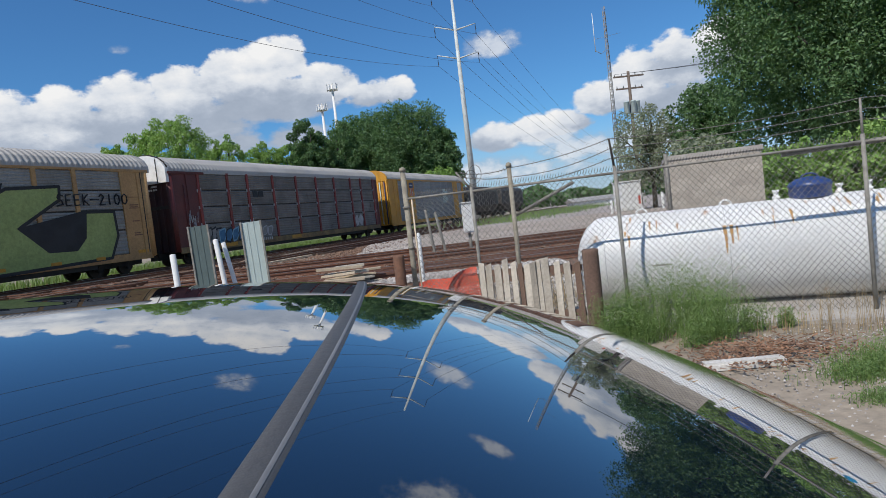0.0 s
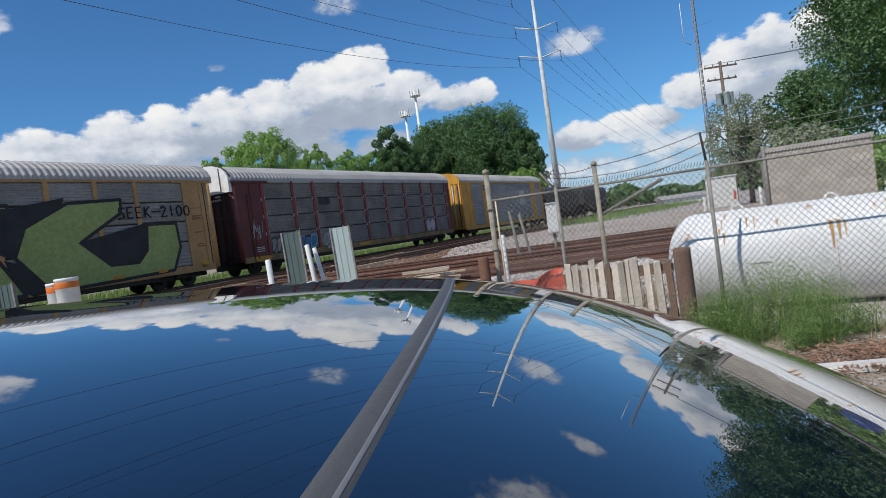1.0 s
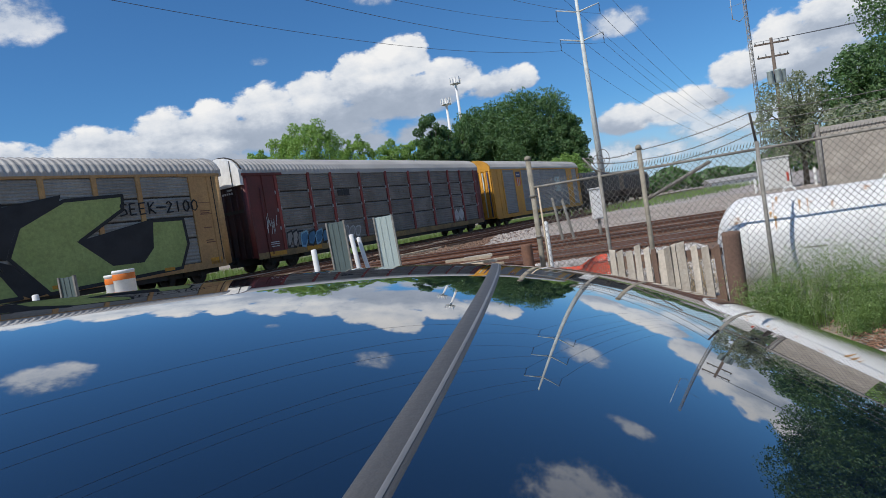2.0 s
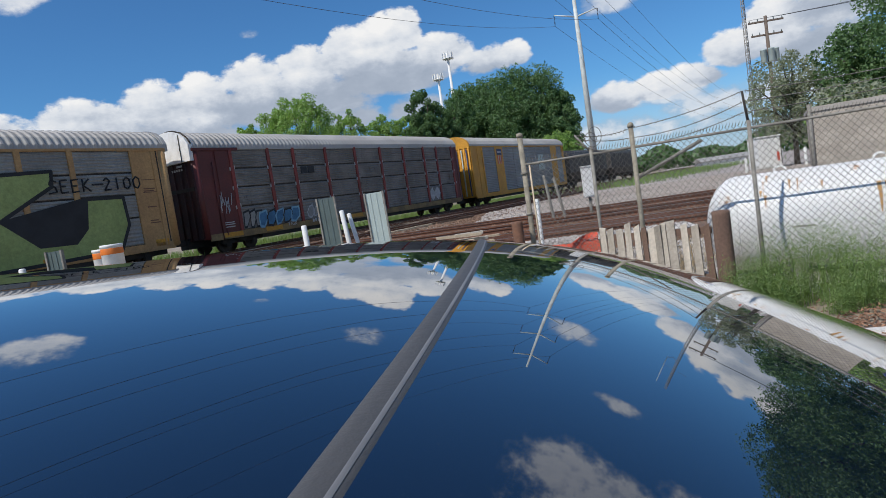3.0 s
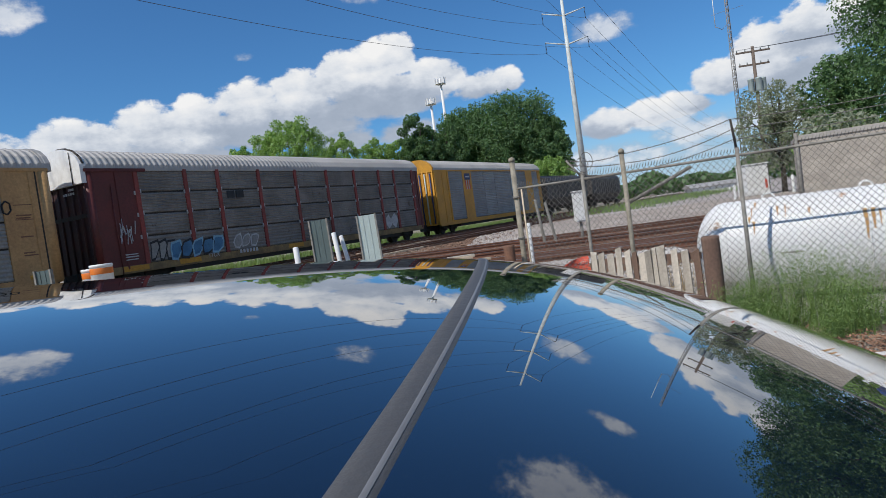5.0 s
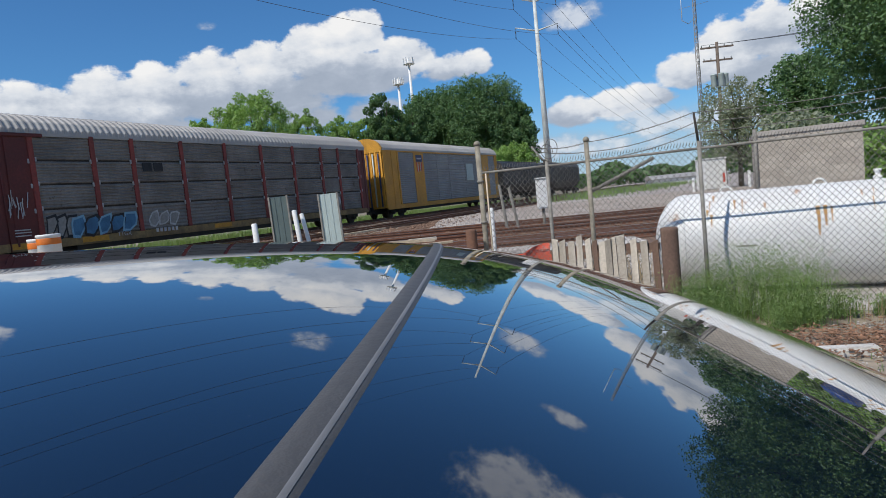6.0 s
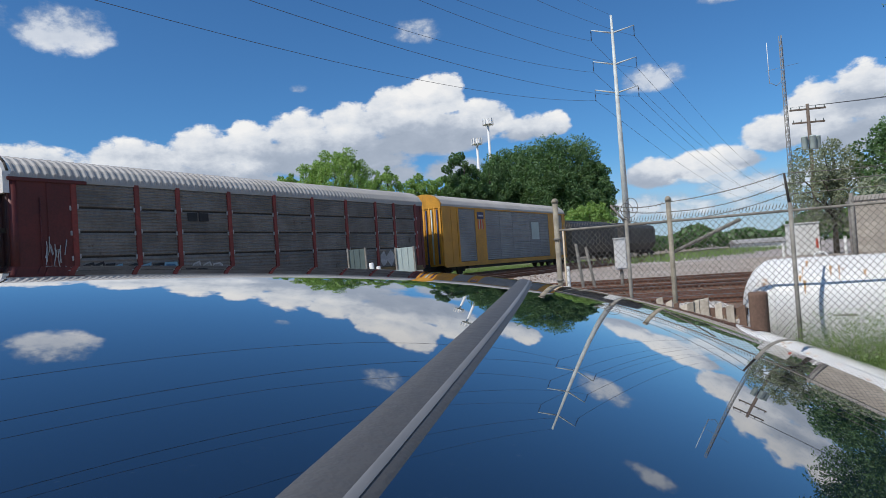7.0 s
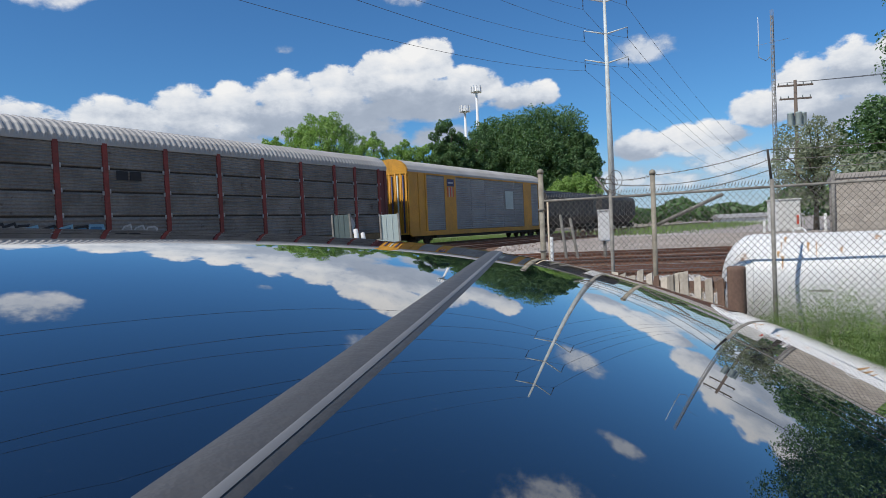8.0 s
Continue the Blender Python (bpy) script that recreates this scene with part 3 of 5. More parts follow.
# ---- fence, tank and the things near it ----
FENCE = [(0.12, 8.8), (1.0, 8.58), (1.5, 8.4), (2.73, 7.9), (5.25, 6.95), (7.8, 5.95), (10.3, 4.95)]
RAIL_TOP = 1.93


def fence_at(s):
    """Point of the fence line at a share 0..1 of each piece: s counts pieces."""
    i = min(int(s), len(FENCE) - 2)
    a, b = Vector((*FENCE[i], 0)), Vector((*FENCE[i + 1], 0))
    return a.lerp(b, s - i)


def build_fence():
    f = empty("chain_link_fence", pose(0, 0, 0), "weathered galvanized chain-link fence topped with barbed wire", "fence")
    heights = [2.31, 2.02, 2.19, 2.02, 2.02, 2.02, 2.02]
    for i, (x, y) in enumerate(FENCE):
        r = 0.036 if i == 0 else 0.03 if i == 2 else 0.024
        bm = tube(bmesh.new(), (x, y, -0.1), (x, y, heights[i]), r, n=12)
        ob = part("post", bm, M_POSTGALV if i in (0, 2) else M_GALV, f)
        if i in (0, 2):
            cap = part("post_cap", lathe([(r + 0.008, 0), (r + 0.01, 0.025), (r, 0.05), (0.012, 0.062)], 12), M_POSTGALV, ob)
            cap.location = (x, y, heights[i] - 0.01)
    for i in range(len(FENCE) - 1):
        a, b = FENCE[i], FENCE[i + 1]
        part("top_rail", tube(bmesh.new(), (*a, RAIL_TOP), (*b, RAIL_TOP), 0.016, n=8), M_GALV, f)
    # bands that hold the mesh on the end post
    for z in (0.7, 1.25, 1.8):
        part("post_band", tube(bmesh.new(), (0.12, 8.8, z), (0.12, 8.8, z + 0.03), 0.05, n=12), M_GALV, f)
    part("brace", tube(bmesh.new(), (1.52, 8.42, 1.54), (2.25, 8.12, 1.88), 0.022, n=8), M_GALV, f)
    part("tension_bar", tube(bmesh.new(), (0.2, 8.78, 0.3), (0.2, 8.78, RAIL_TOP), 0.012, n=6), M_PALE, f)
    part("loose_pipe", tube(bmesh.new(), (4.5, 7.28, 1.90), (7.6, 6.05, 2.0), 0.03, n=8), M_GALV, f)
    # barbed-wire arms
    arms = {}
    for i, dx, h in ((0, 0.02, 2.29), (1, -0.18, 2.2), (2, 0.0, 2.17), (3, -0.03, 2.36), (4, 0.02, 2.42), (5, 0, 2.42), (6, 0, 2.4)):
        x, y = FENCE[i]
        if i not in (0, 2):
            part("barb_arm", tube(bmesh.new(), (x, y, 1.95), (x + dx, y + 0.02, h), 0.017, 0.013, n=6), M_UNDER if i == 3 else M_GALV, f)
        arms[i] = (x + dx, y + 0.02, h)
    rnd = random.Random(4)
    for level in range(3):
        drop = 0.12 * level
        pts = []
        for i in (1, 2, 3, 4, 5, 6):
            x, y, h = arms[i]
            e = (x, y, h - drop * (1 if i > 1 else 0.4))
            if pts:
                pts += sag_line(pts[-1], e, rnd.uniform(0.03, 0.11), 10)[1:]
            else:
                pts = [e]
        wire = bmesh.new()
        for a, b in zip(pts, pts[1:]):
            tube(wire, a, b, 0.0042, n=4, caps=False)
        for a, b in zip(pts, pts[1:]):
            for s in (0.15, 0.5, 0.85):
                c = Vector(a).lerp(Vector(b), s)
                d = Vector((rnd.uniform(-1, 1), rnd.uniform(-1, 1), rnd.uniform(-1, 1))).normalized() * 0.028
                tube(wire, c - d, c + d, 0.003, 0.0015, n=3, caps=False)
        part("barbed_wire", wire, M_WIRE, f)
    # coiled loose wire near the gate post
    coil = [(1.0 + 0.09 * math.cos(a) + 0.01 * a, 8.56, 2.08 + 0.11 * math.sin(a) + 0.01 * a) for a in np.linspace(0, 11, 40)]
    part("wire_coil", pipe(coil, 0.004, 4), M_WIRE, f)
    # woven mesh: two families of slanting wires, bent at each crossing
    for i in range(len(FENCE) - 1):
        a, b = Vector((*FENCE[i], 0)), Vector((*FENCE[i + 1], 0))
        length = (b - a).length
        u = (b - a) / length
        nrm = Vector((-u.y, u.x, 0))
        verts, faces = [], []
        w, h0, h1 = 0.070, 0.06, RAIL_TOP + 0.05
        slope = 1.15
        for fam in (1, -1):
            c = -3.0
            while c < length + 3.0:
                # wire: along = c + fam * (z - h0) / slope
                pts = []
                steps = int((h1 - h0) / (w * slope / 2))
                for kk in range(steps + 1):
                    z = h0 + kk * (h1 - h0) / steps
                    s = c + fam * (z - h0) / slope
                    if 0.0 <= s <= length:
                        wob = 0.006 * noise.noise(Vector((s * 2, z * 2, i)))
                        q = a + u * s + nrm * ((0.004 if kk % 2 else -0.004) * fam + wob) + Vector((0, 0, z + wob))
                        pts.append(q)
                for p, q in zip(pts, pts[1:]):
                    d = (q - p).normalized()
                    e1 = nrm * 0.0028
                    e2 = d.cross(nrm).normalized() * 0.0028
                    o = len(verts)
                    for base in (p, q):
                        verts += [tuple(base + e1), tuple(base + e2), tuple(base - e1), tuple(base - e2)]
                    for n in range(4):
                        faces.append((o + n, o + (n + 1) % 4, o + 4 + (n + 1) % 4, o + 4 + n))
                c += w
        # twisted knuckle ends above the rail
        s = 0.0
        while s < length:
            q = a + u * s + Vector((0, 0, h1))
            o = len(verts)
            verts += [tuple(q + u * -0.012), tuple(q + nrm * 0.003), tuple(q + u * 0.012 + Vector((0, 0, 0.05)))]
            faces.append((o, o + 1, o + 2))
            s += w / 2
        m = raw("wire_mesh", verts, faces, M_WIRE, f)
        m["kind"] = "stuff"


build_fence()


def build_tank():
    d = Vector((1, -0.42, 0)).normalized()
    yaw = math.degrees(math.atan2(d.y, d.x))
    L, R = 5.6, 0.655
    t = empty("storage_tank", pose(2.55, 9.35, 0, 0, 0, yaw), "large white gas storage tank with rust stains", "tank")
    prof = []
    for i in range(13):
        a = math.pi / 2 * i / 12
        prof.append((max(R * math.sin(a), 0.004), 0.42 * (1 - math.cos(a))))
    prof += [(R, 0.42 + (L - 0.84) * i / 8) for i in range(1, 9)]
    prof += [(max(R * math.cos(math.pi / 2 * i / 12), 0.004), L - 0.42 + 0.42 * math.sin(math.pi / 2 * i / 12)) for i in range(1, 13)]
    b = part("shell", lathe(prof, 64), M_TANK, t)
    b.matrix_basis = pose(0, 0, 0.70, 0, 90, 0)
    # welded girth seams and nameplate
    for x in (0.44, 2.0, 3.6):
        s = part("weld_seam", lathe([(R + 0.001, -0.012), (R + 0.005, 0), (R + 0.001, 0.012)], 64), M_TANK, t)
        s.matrix_basis = pose(x, 0, 0.70, 0, 90, 0)
    for x in (0.95, 2.05):
        lug = bmesh.new()
        pts = [(x + 0.075 * math.cos(a), 0, 1.345 + 0.075 * math.sin(a)) for a in np.linspace(0, math.pi, 9)]
        for p, q in zip(pts, pts[1:]):
            tube(lug, p, q, 0.014, n=8)
        part("lifting_lug", lug, M_TANK, t)
    for x in (1.0, 4.4):
        bm = bbox((x - 0.14, -0.5, 0), (x + 0.14, 0.5, 0.28), 0.02)
        part("saddle", bm, M_CONCRETE, t, "concrete saddle")
    cap = part("valve_cover", lathe([(0.235, 0), (0.25, 0.02), (0.25, 0.14), (0.262, 0.15), (0.262, 0.17), (0.235, 0.21), (0.16, 0.255), (0.05, 0.275), (0.01, 0.278)], 40), M_BLUECAP, t, "blue plastic valve cover")
    cap.location = (3.08, 0, 1.335)
    h = bmesh.new()
    pts = [(3.08 + 0.1 * math.cos(a), -0.02, 1.59 + 0.06 * math.sin(a)) for a in np.linspace(0, math.pi, 9)]
    for p, q in zip(pts, pts[1:]):
        tube(h, p, q, 0.012, n=8)
    part("cover_handle", h, M_BLUECAP, t)
    for x in (2.68, 3.42, 3.75):
        v = part("fitting", lathe([(0.05, 0), (0.05, 0.05), (0.03, 0.06), (0.03, 0.1), (0.045, 0.11), (0.045, 0.14)], 16), M_WHITE, t)
        v.location = (x, 0.02, 1.34)
    part("nameplate", bbox((1.05, -0.654, 0.66), (1.3, -0.645, 0.68)), M_GALV, t)
    rnd = random.Random(77)
    for i in range(34):
        x = rnd.uniform(0.6, 4.6) if i > 3 else 2.02 + rnd.uniform(-0.05, 0.05)
        a0 = radians(rnd.uniform(20, 55) if i > 3 else 52)
        ln = radians(rnd.uniform(8, 22) if i > 3 else rnd.uniform(18, 34))
        w = rnd.uniform(0.005, 0.02) if i > 3 else rnd.uniform(0.02, 0.045)
        bm = bmesh.new()
        prev = None
        for k in range(9):
            an = a0 + ln * k / 8
            ww = w * (1 - 0.7 * k / 8) * rnd.uniform(0.7, 1.2)
            y, z = -(R + 0.0022) * math.sin(an), 0.70 + (R + 0.0022) * math.cos(an)
            row = (bm.verts.new((x - ww, y, z)), bm.verts.new((x + ww, y, z)))
            if prev:
                bm.faces.new((prev[0], prev[1], row[1], row[0]))
            prev = row
        part("rust_stain", bm, M_STAIN, t, "orange rust stain")
    v = part("valve_handle", bbox((4.30, -0.35, 1.22), (4.46, -0.22, 1.36), 0.03), M_CYAN, t, "cyan plastic valve handle")
    return t


build_tank()


def build_boards():
    w = empty("board_fence", pose(0, 0, 0), "low fence of weathered grey wooden boards", "fence")
    a, b = Vector((0.96, 8.35, 0)), Vector((2.10, 7.62, 0))
    u = (b - a).normalized()
    yaw = math.degrees(math.atan2(u.y, u.x))
    rnd = random.Random(12)
    s = 0.0
    total = (b - a).length
    while s < total:
        wd = rnd.uniform(0.05, 0.1)
        h = rnd.uniform(0.93, 1.01) - 0.05 * s / total
        bm = bbox((0, -0.011, -0.02), (wd, 0.011, h))
        top = [v for v in bm.verts if v.co.z > 0.5]
        for v in top:
            v.co.z += 0.04 * (v.co.x / wd) * rnd.uniform(-1, 1)
        o = part("board", bm, M_STUMP if rnd.random() < 0.07 else M_WOODGREY, w)
        q = a + u * s
        o.matrix_basis = pose(q.x, q.y, 0, rnd.uniform(-1.5, 1.5), rnd.uniform(-1.4, 1.4), yaw + rnd.uniform(-3, 3))
        s += wd + rnd.choice((0.006, 0.012, 0.03, 0.055))
    for z in (0.25, 0.8):
        o = part("cross_rail", bbox((0, 0.013, z), (total, 0.05, z + 0.08)), M_STUMP, w)
        o.matrix_basis = pose(a.x, a.y, 0, 0, 0, yaw)


build_boards()


def bollard(name, x, y, h, r, material, label, z0=None, cap=True, lean=(0, 0)):
    z0 = ground_z(x, y) if z0 is None else z0
    prof = [(r * 0.98, -0.1), (r, 0.0), (r, h * 0.5), (r, h - r * 0.4)] + ([(r * 0.8, h - r * 0.1), (r * 0.35, h)] if cap else [(r * 0.99, h), (r * 0.8, h + 0.004), (r * 0.78, h - 0.03), (0.01, h - 0.03)])
    o = part(name, lathe(prof, 18), material)
    o.matrix_world = pose(x, y, z0, lean[0], lean[1], 0)
    return tagged(o, label, "post")


bollard("timber_post", 2.17, 7.42, 1.06, 0.095, M_STUMP, "short dark weathered timber post", cap=False)
bollard("rusty_bollard", -0.07, 8.62, 1.19, 0.075, M_RUSTPIPE, "rusty brown steel pipe bollard", cap=False)
bollard("white_marker_post", -3.80, 11.05, 1.42, 0.05, M_WHITE, "white painted marker post with grimy base", lean=(0, -1.5))
bollard("white_marker_post", -3.55, 13.0, 1.33, 0.05, M_WHITE, "white painted marker post leaning beside the track", lean=(0, -5))
bollard("white_marker_post", -3.38, 13.2, 1.25, 0.045, M_WHITE, "white painted marker post leaning beside the track", lean=(0, -9))
bollard("white_marker_post", -7.72, 9.05, 1.45, 0.05, M_WHITE, "white painted marker post near the barrels")
bollard("white_marker_post", 0.28, 11.0, 1.35, 0.04, M_WHITE, "slim white marker post behind the fence")
bollard("marker_post", 0.98, 20.0, 1.55, 0.045, M_GALV, "grey steel marker post between the tracks", lean=(0, -6))
bollard("marker_post", 1.35, 20.3, 1.45, 0.045, M_GALV, "grey steel marker post between the tracks", lean=(0, -9))


def channel_post(x, y, w, h, material, label, z0, legs=True):
    t = empty("cable_marker", pose(x, y, z0, 0, -1.5, 0), label, "marker", "steel cable markers")
    low = h * 0.22 if legs else 0
    part("plate", bbox((-w / 2 + 0.03, -0.006, low), (w / 2 - 0.03, 0.006, h - 0.012), 0.004), material, t)
    for s in (-1, 1):
        x0 = s * (w / 2 - 0.02)
        bm = bbox((x0 - 0.014, -0.03, 0), (x0 + 0.014, 0.03, h))
        part("upright", bm, M_GALV, t)
    for f in (0.33, 0.62):
        part("rib", bbox((-w / 2 + f * w - 0.005, -0.014, low), (-w / 2 + f * w + 0.005, -0.0061, h - 0.02)), material, t)
    if legs:
        for f in (0.35, 0.5, 0.65):
            part("conduit", tube(bmesh.new(), (-w / 2 + f * w, 0, -0.05), (-w / 2 + f * w, 0, low + 0.05), 0.018, n=8), M_RUSTPIPE, t)
    return t


channel_post(-3.32, 11.03, 0.36, 1.56, M_CABDARK, "grey steel plate cable marker on two uprights", 0.40)
channel_post(-2.45, 11.03, 0.37, 1.53, M_CABLIGHT, "pale green steel plate cable marker on two uprights", 0.40)
channel_post(-7.1, 9.05, 0.30, 1.42, M_CABDARK, "short grey steel cable marker beside white barrels", 0.30, False)


def barrel(x, y, z0, r, h):
    t = empty("traffic_drum", pose(x, y, z0), "white plastic drum with an orange band", "barrel", "traffic drums")
    part("drum", lathe([(r * 1.02, 0), (r * 1.03, 0.05), (r, 0.08), (r, h - 0.05), (r * 1.04, h - 0.045), (r * 1.04, h - 0.01), (r * 0.96, h), (0.02, h)], 32), M_WHITE, t)
    b = part("band", lathe([(r + 0.002, 0), (r + 0.004, 0.005), (r + 0.004, 0.105), (r + 0.002, 0.11)], 32), M_ORANGE, t, "orange reflective band")
    b.location = (0, 0, h - 0.18)


barrel(-7.52, 11.0, 0.42, 0.19, 1.28)
barrel(-7.87, 11.25, 0.42, 0.19, 1.22)


def build_netting():
    """Crumpled red plastic netting: lattice of ribbons over a hump."""
    verts, faces = [], []

    def surf(u, v):
        x = 0.2 + 0.85 * u
        y = 9.62 - 0.45 * v + 0.05 * math.sin(9 * u)
        z = 0.02 + (0.76 + 0.04 * math.sin(7 * u + 1)) * math.sin(math.pi * (0.02 + 0.48 * (1 - v))) * (0.84 + 0.16 * smoothstep(0, 0.8, u))
        n = noise.noise(Vector((u * 5, v * 5, 2.0)))
        return Vector((x + 0.03 * n, y + 0.06 * n, z + 0.03 * n))

    def ribbon(pts, w):
        for p, q in zip(pts, pts[1:]):
            d = (q - p).normalized()
            s = d.cross(Vector((0.1, -1, 0.3))).normalized() * w
            o = len(verts)
            verts.extend([tuple(p + s), tuple(p - s), tuple(q - s), tuple(q + s)])
            faces.append((o, o + 1, o + 2, o + 3))

    for i in range(27):
        ribbon([surf(i / 26, k / 18) for k in range(19)], 0.008)
    for k in range(23):
        ribbon([surf(i / 24, k / 22) for i in range(25)], 0.009)
    o = raw("plastic_netting", verts, faces, M_RED)
    md = o.modifiers.new("thick", "SOLIDIFY")
    md.thickness = 0.004
    tagged(o, "crumpled red plastic safety netting on the ground", "netting")


build_netting()


def loose_boards():
    rnd = random.Random(21)
    for i in range(14):
        layer = i // 4
        x, y = -1.25 + rnd.uniform(-0.2, 0.2), 12.75 + 0.26 * (i % 4) + 0.1 * layer
        o = part("loose_timber", bbox((-rnd.uniform(0.25, 0.6), -0.06, 0), (rnd.uniform(0.25, 0.6), rnd.uniform(0.03, 0.09), rnd.uniform(0.03, 0.07)), 0.006), M_PALE if rnd.random() < 0.7 else M_WOODGREY)
        o.matrix_world = pose(x, y, 0.46 + 0.115 * layer, rnd.uniform(-3, 3), rnd.uniform(-2, 2), 6 + rnd.uniform(-7, 7))
        tagged(o, "pale sawn timber plank lying by the track", "timber", "loose planks by the track")
    for i in range(5):
        x, y = rnd.uniform(-4.5, -2.5), rnd.uniform(12.3, 13.6)
        o = part("loose_tie", bbox((-1.2, -0.11, 0), (1.2, 0.11, 0.16), 0.012), M_TIE)
        o.matrix_world = pose(x, y, ground_z(x, y) + 0.03, 0, 0, rnd.uniform(-12, 12))
        tagged(o, "old brown railway tie lying by the track", "railway tie", "old ties")


loose_boards()
o = part("concrete_curb", bbox((-0.36, -0.07, -0.02), (0.36, 0.07, 0.07), 0.02), M_CURB)
o.matrix_world = pose(2.9, 5.55, 0.0, 0, 0, -8)
tagged(o, "pale concrete curb block lying on wood chips", "curb")


def build_chips():
    rnd = random.Random(31)
    verts, faces = [], []
    for _ in range(1100):
        x, y = rnd.gauss(3.25, 0.42), rnd.gauss(5.85, 0.3)
        a = rnd.uniform(0, 3.14)
        l, w = rnd.uniform(0.012, 0.032), rnd.uniform(0.004, 0.009)
        z = 0.03 + rnd.uniform(0, 0.035)
        c, s = math.cos(a), math.sin(a)
        o = len(verts)
        t = rnd.uniform(-0.01, 0.01)
        for i, j in ((-l, -w), (l, -w), (l, w), (-l, w)):
            verts.append((x + i * c - j * s, y + i * s + j * c, z + t * i / l + rnd.uniform(0, 0.006)))
        verts += [(v[0], v[1], v[2] - 0.005) for v in verts[o:o + 4]]
        faces += [(o, o + 1, o + 2, o + 3), (o, o + 4, o + 5, o + 1), (o + 1, o + 5, o + 6, o + 2), (o + 2, o + 6, o + 7, o + 3), (o + 3, o + 7, o + 4, o)]
    tagged(raw("wood_chips", verts, faces, M_CHIPS), "reddish wood chips scattered on the dirt", "wood chips", kind="stuff")


build_chips()


def grass(name, spots, material, label, seed, height, n, spread, leafy=0.0, width=0.006):
    """Blades and small leaves growing from clumps."""
    rnd = random.Random(seed)
    verts, faces = [], []
    for cx, cy, sc in spots:
        for _ in range(int(n * sc)):
            x, y = cx + rnd.gauss(0, spread * sc), cy + rnd.gauss(0, spread * sc * 0.7)
            h = height * sc * rnd.uniform(0.45, 1.1)
            a = rnd.uniform(0, 6.283)
            lean = rnd.uniform(0.05, 0.5) * h
            dx, dy = math.cos(a), math.sin(a)
            base = Vector((x, y, ground_z(x, y) - 0.01))
            side = Vector((-dy, dx, 0)) * width
            prev = None
            for k in range(4):
                f = k / 3
                q = base + Vector((dx, dy, 0)) * lean * f * f + Vector((0, 0, h * f))
                w = side * (1 - 0.85 * f)
                o = len(verts)
                verts += [tuple(q - w), tuple(q + w)]
                if prev is not None:
                    faces.append((prev, prev + 1, o + 1, o))
                prev = o
                if leafy and k:
                    for _ in range(int(leafy)):
                        c = q + Vector((rnd.uniform(-1, 1), rnd.uniform(-1, 1), rnd.uniform(-1, 0.6))) * 0.075 * sc
                        d1 = Vector((rnd.uniform(-1, 1), rnd.uniform(-1, 1), rnd.uniform(-0.2, 1))).normalized() * 0.032
                        d2 = d1.cross(Vector((rnd.uniform(-1, 1), rnd.uniform(-1, 1), 1))).normalized() * 0.0038
                        o = len(verts)
                        verts += [tuple(c), tuple(c + d1 * 0.5 + d2), tuple(c + d1), tuple(c + d1 * 0.5 - d2)]
                        faces.append((o, o + 1, o + 2, o + 3))
    return tagged(raw(name, verts, faces, material), label, "plants", kind="stuff")


grass("tall_weeds", [(2.7, 7.3, 0.95), (3.05, 7.1, 1.15), (3.3, 6.95, 0.9), (2.4, 7.3, 0.7), (3.7, 6.85, 0.45), (2.6, 6.9, 0.5), (3.2, 6.6, 0.75), (2.3, 7.1, 0.75), (4.1, 6.8, 0.3), (2.9, 6.4, 0.4)], M_WEED,
      "tall feathery green weeds against the fence", 41, 0.68, 190, 0.19, leafy=8, width=0.003)
grass("green_grass", [(3.55, 4.9, 0.7), (3.9, 5.1, 0.8), (4.4, 5.3, 0.9), (5.0, 5.6, 1.0), (3.3, 4.3, 0.5), (5.6, 5.2, 1.0), (4.5, 4.5, 0.7)], M_WEED, "patchy bright green grass on gravel", 42, 0.17, 900, 0.26, leafy=1, width=0.003)
grass("dry_grass", [(4.3, 6.4, 1.0), (4.8, 6.3, 1.1), (5.3, 6.1, 1.0), (4.0, 6.6, 0.7), (6.0, 6.0, 1.1)], M_DRYGRASS, "tall dry straw-coloured grass by the fence", 43, 0.6, 55, 0.24, width=0.003)
grass("trackside_weeds", [(1.9, 9.3, 0.8), (2.2, 9.9, 0.9), (1.5, 10.4, 0.7), (2.6, 10.6, 0.8), (3.4, 10.8, 0.9), (5, 10.9, 1)], M_DRYGRASS, "thin dry weeds on the ballast", 44, 0.7, 90, 0.25, width=0.005)
strip_ground("concrete_pad", [(2.4, 7.6), (9.0, 4.9), (9.9, 7.2), (9.0, 9.4), (3.0, 10.3)], 0.035, M_CONCRETE, "worn concrete pad under the tank", 0.1)


# ---- middle distance ----
def build_blockhouse():
    w, d, h = 2.5, 3.0, 2.6
    b = empty("block_shed", pose(8.02, 18.5, 0, 0, 0, -20), "small tan concrete-block shed with a flat slab roof", "shed")
    z0 = 0.3
    part("wall", bbox((0, 0, z0), (w, d, h - 0.12)), M_BLOCK, b)
    part("roof_slab", bbox((-0.05, -0.05, h - 0.12), (w + 0.05, d + 0.05, h + 0.02), 0.015), M_CONCRETE, b)
    me = bpy.data.meshes.new("block")
    bm = bbox((0.006, -0.012, 0.006), (0.394, 0.0, 0.194))
    bm.to_mesh(me)
    bm.free()
    me.materials.append(M_BLOCK)
    for r in range(11):
        x = -0.2 if r % 2 else 0.0
        while x < w - 0.05:
            if x >= -0.01 and x + 0.4 <= w + 0.02:
                o = new("block", me)
                o.parent = b
                o.location = (x, 0, z0 + 0.02 + r * 0.2)
            x += 0.4
    part("drain_pipe", tube(bmesh.new(), (-0.07, -0.06, z0), (-0.07, -0.06, h + 0.1), 0.05, n=10), M_GALV, b)


build_blockhouse()


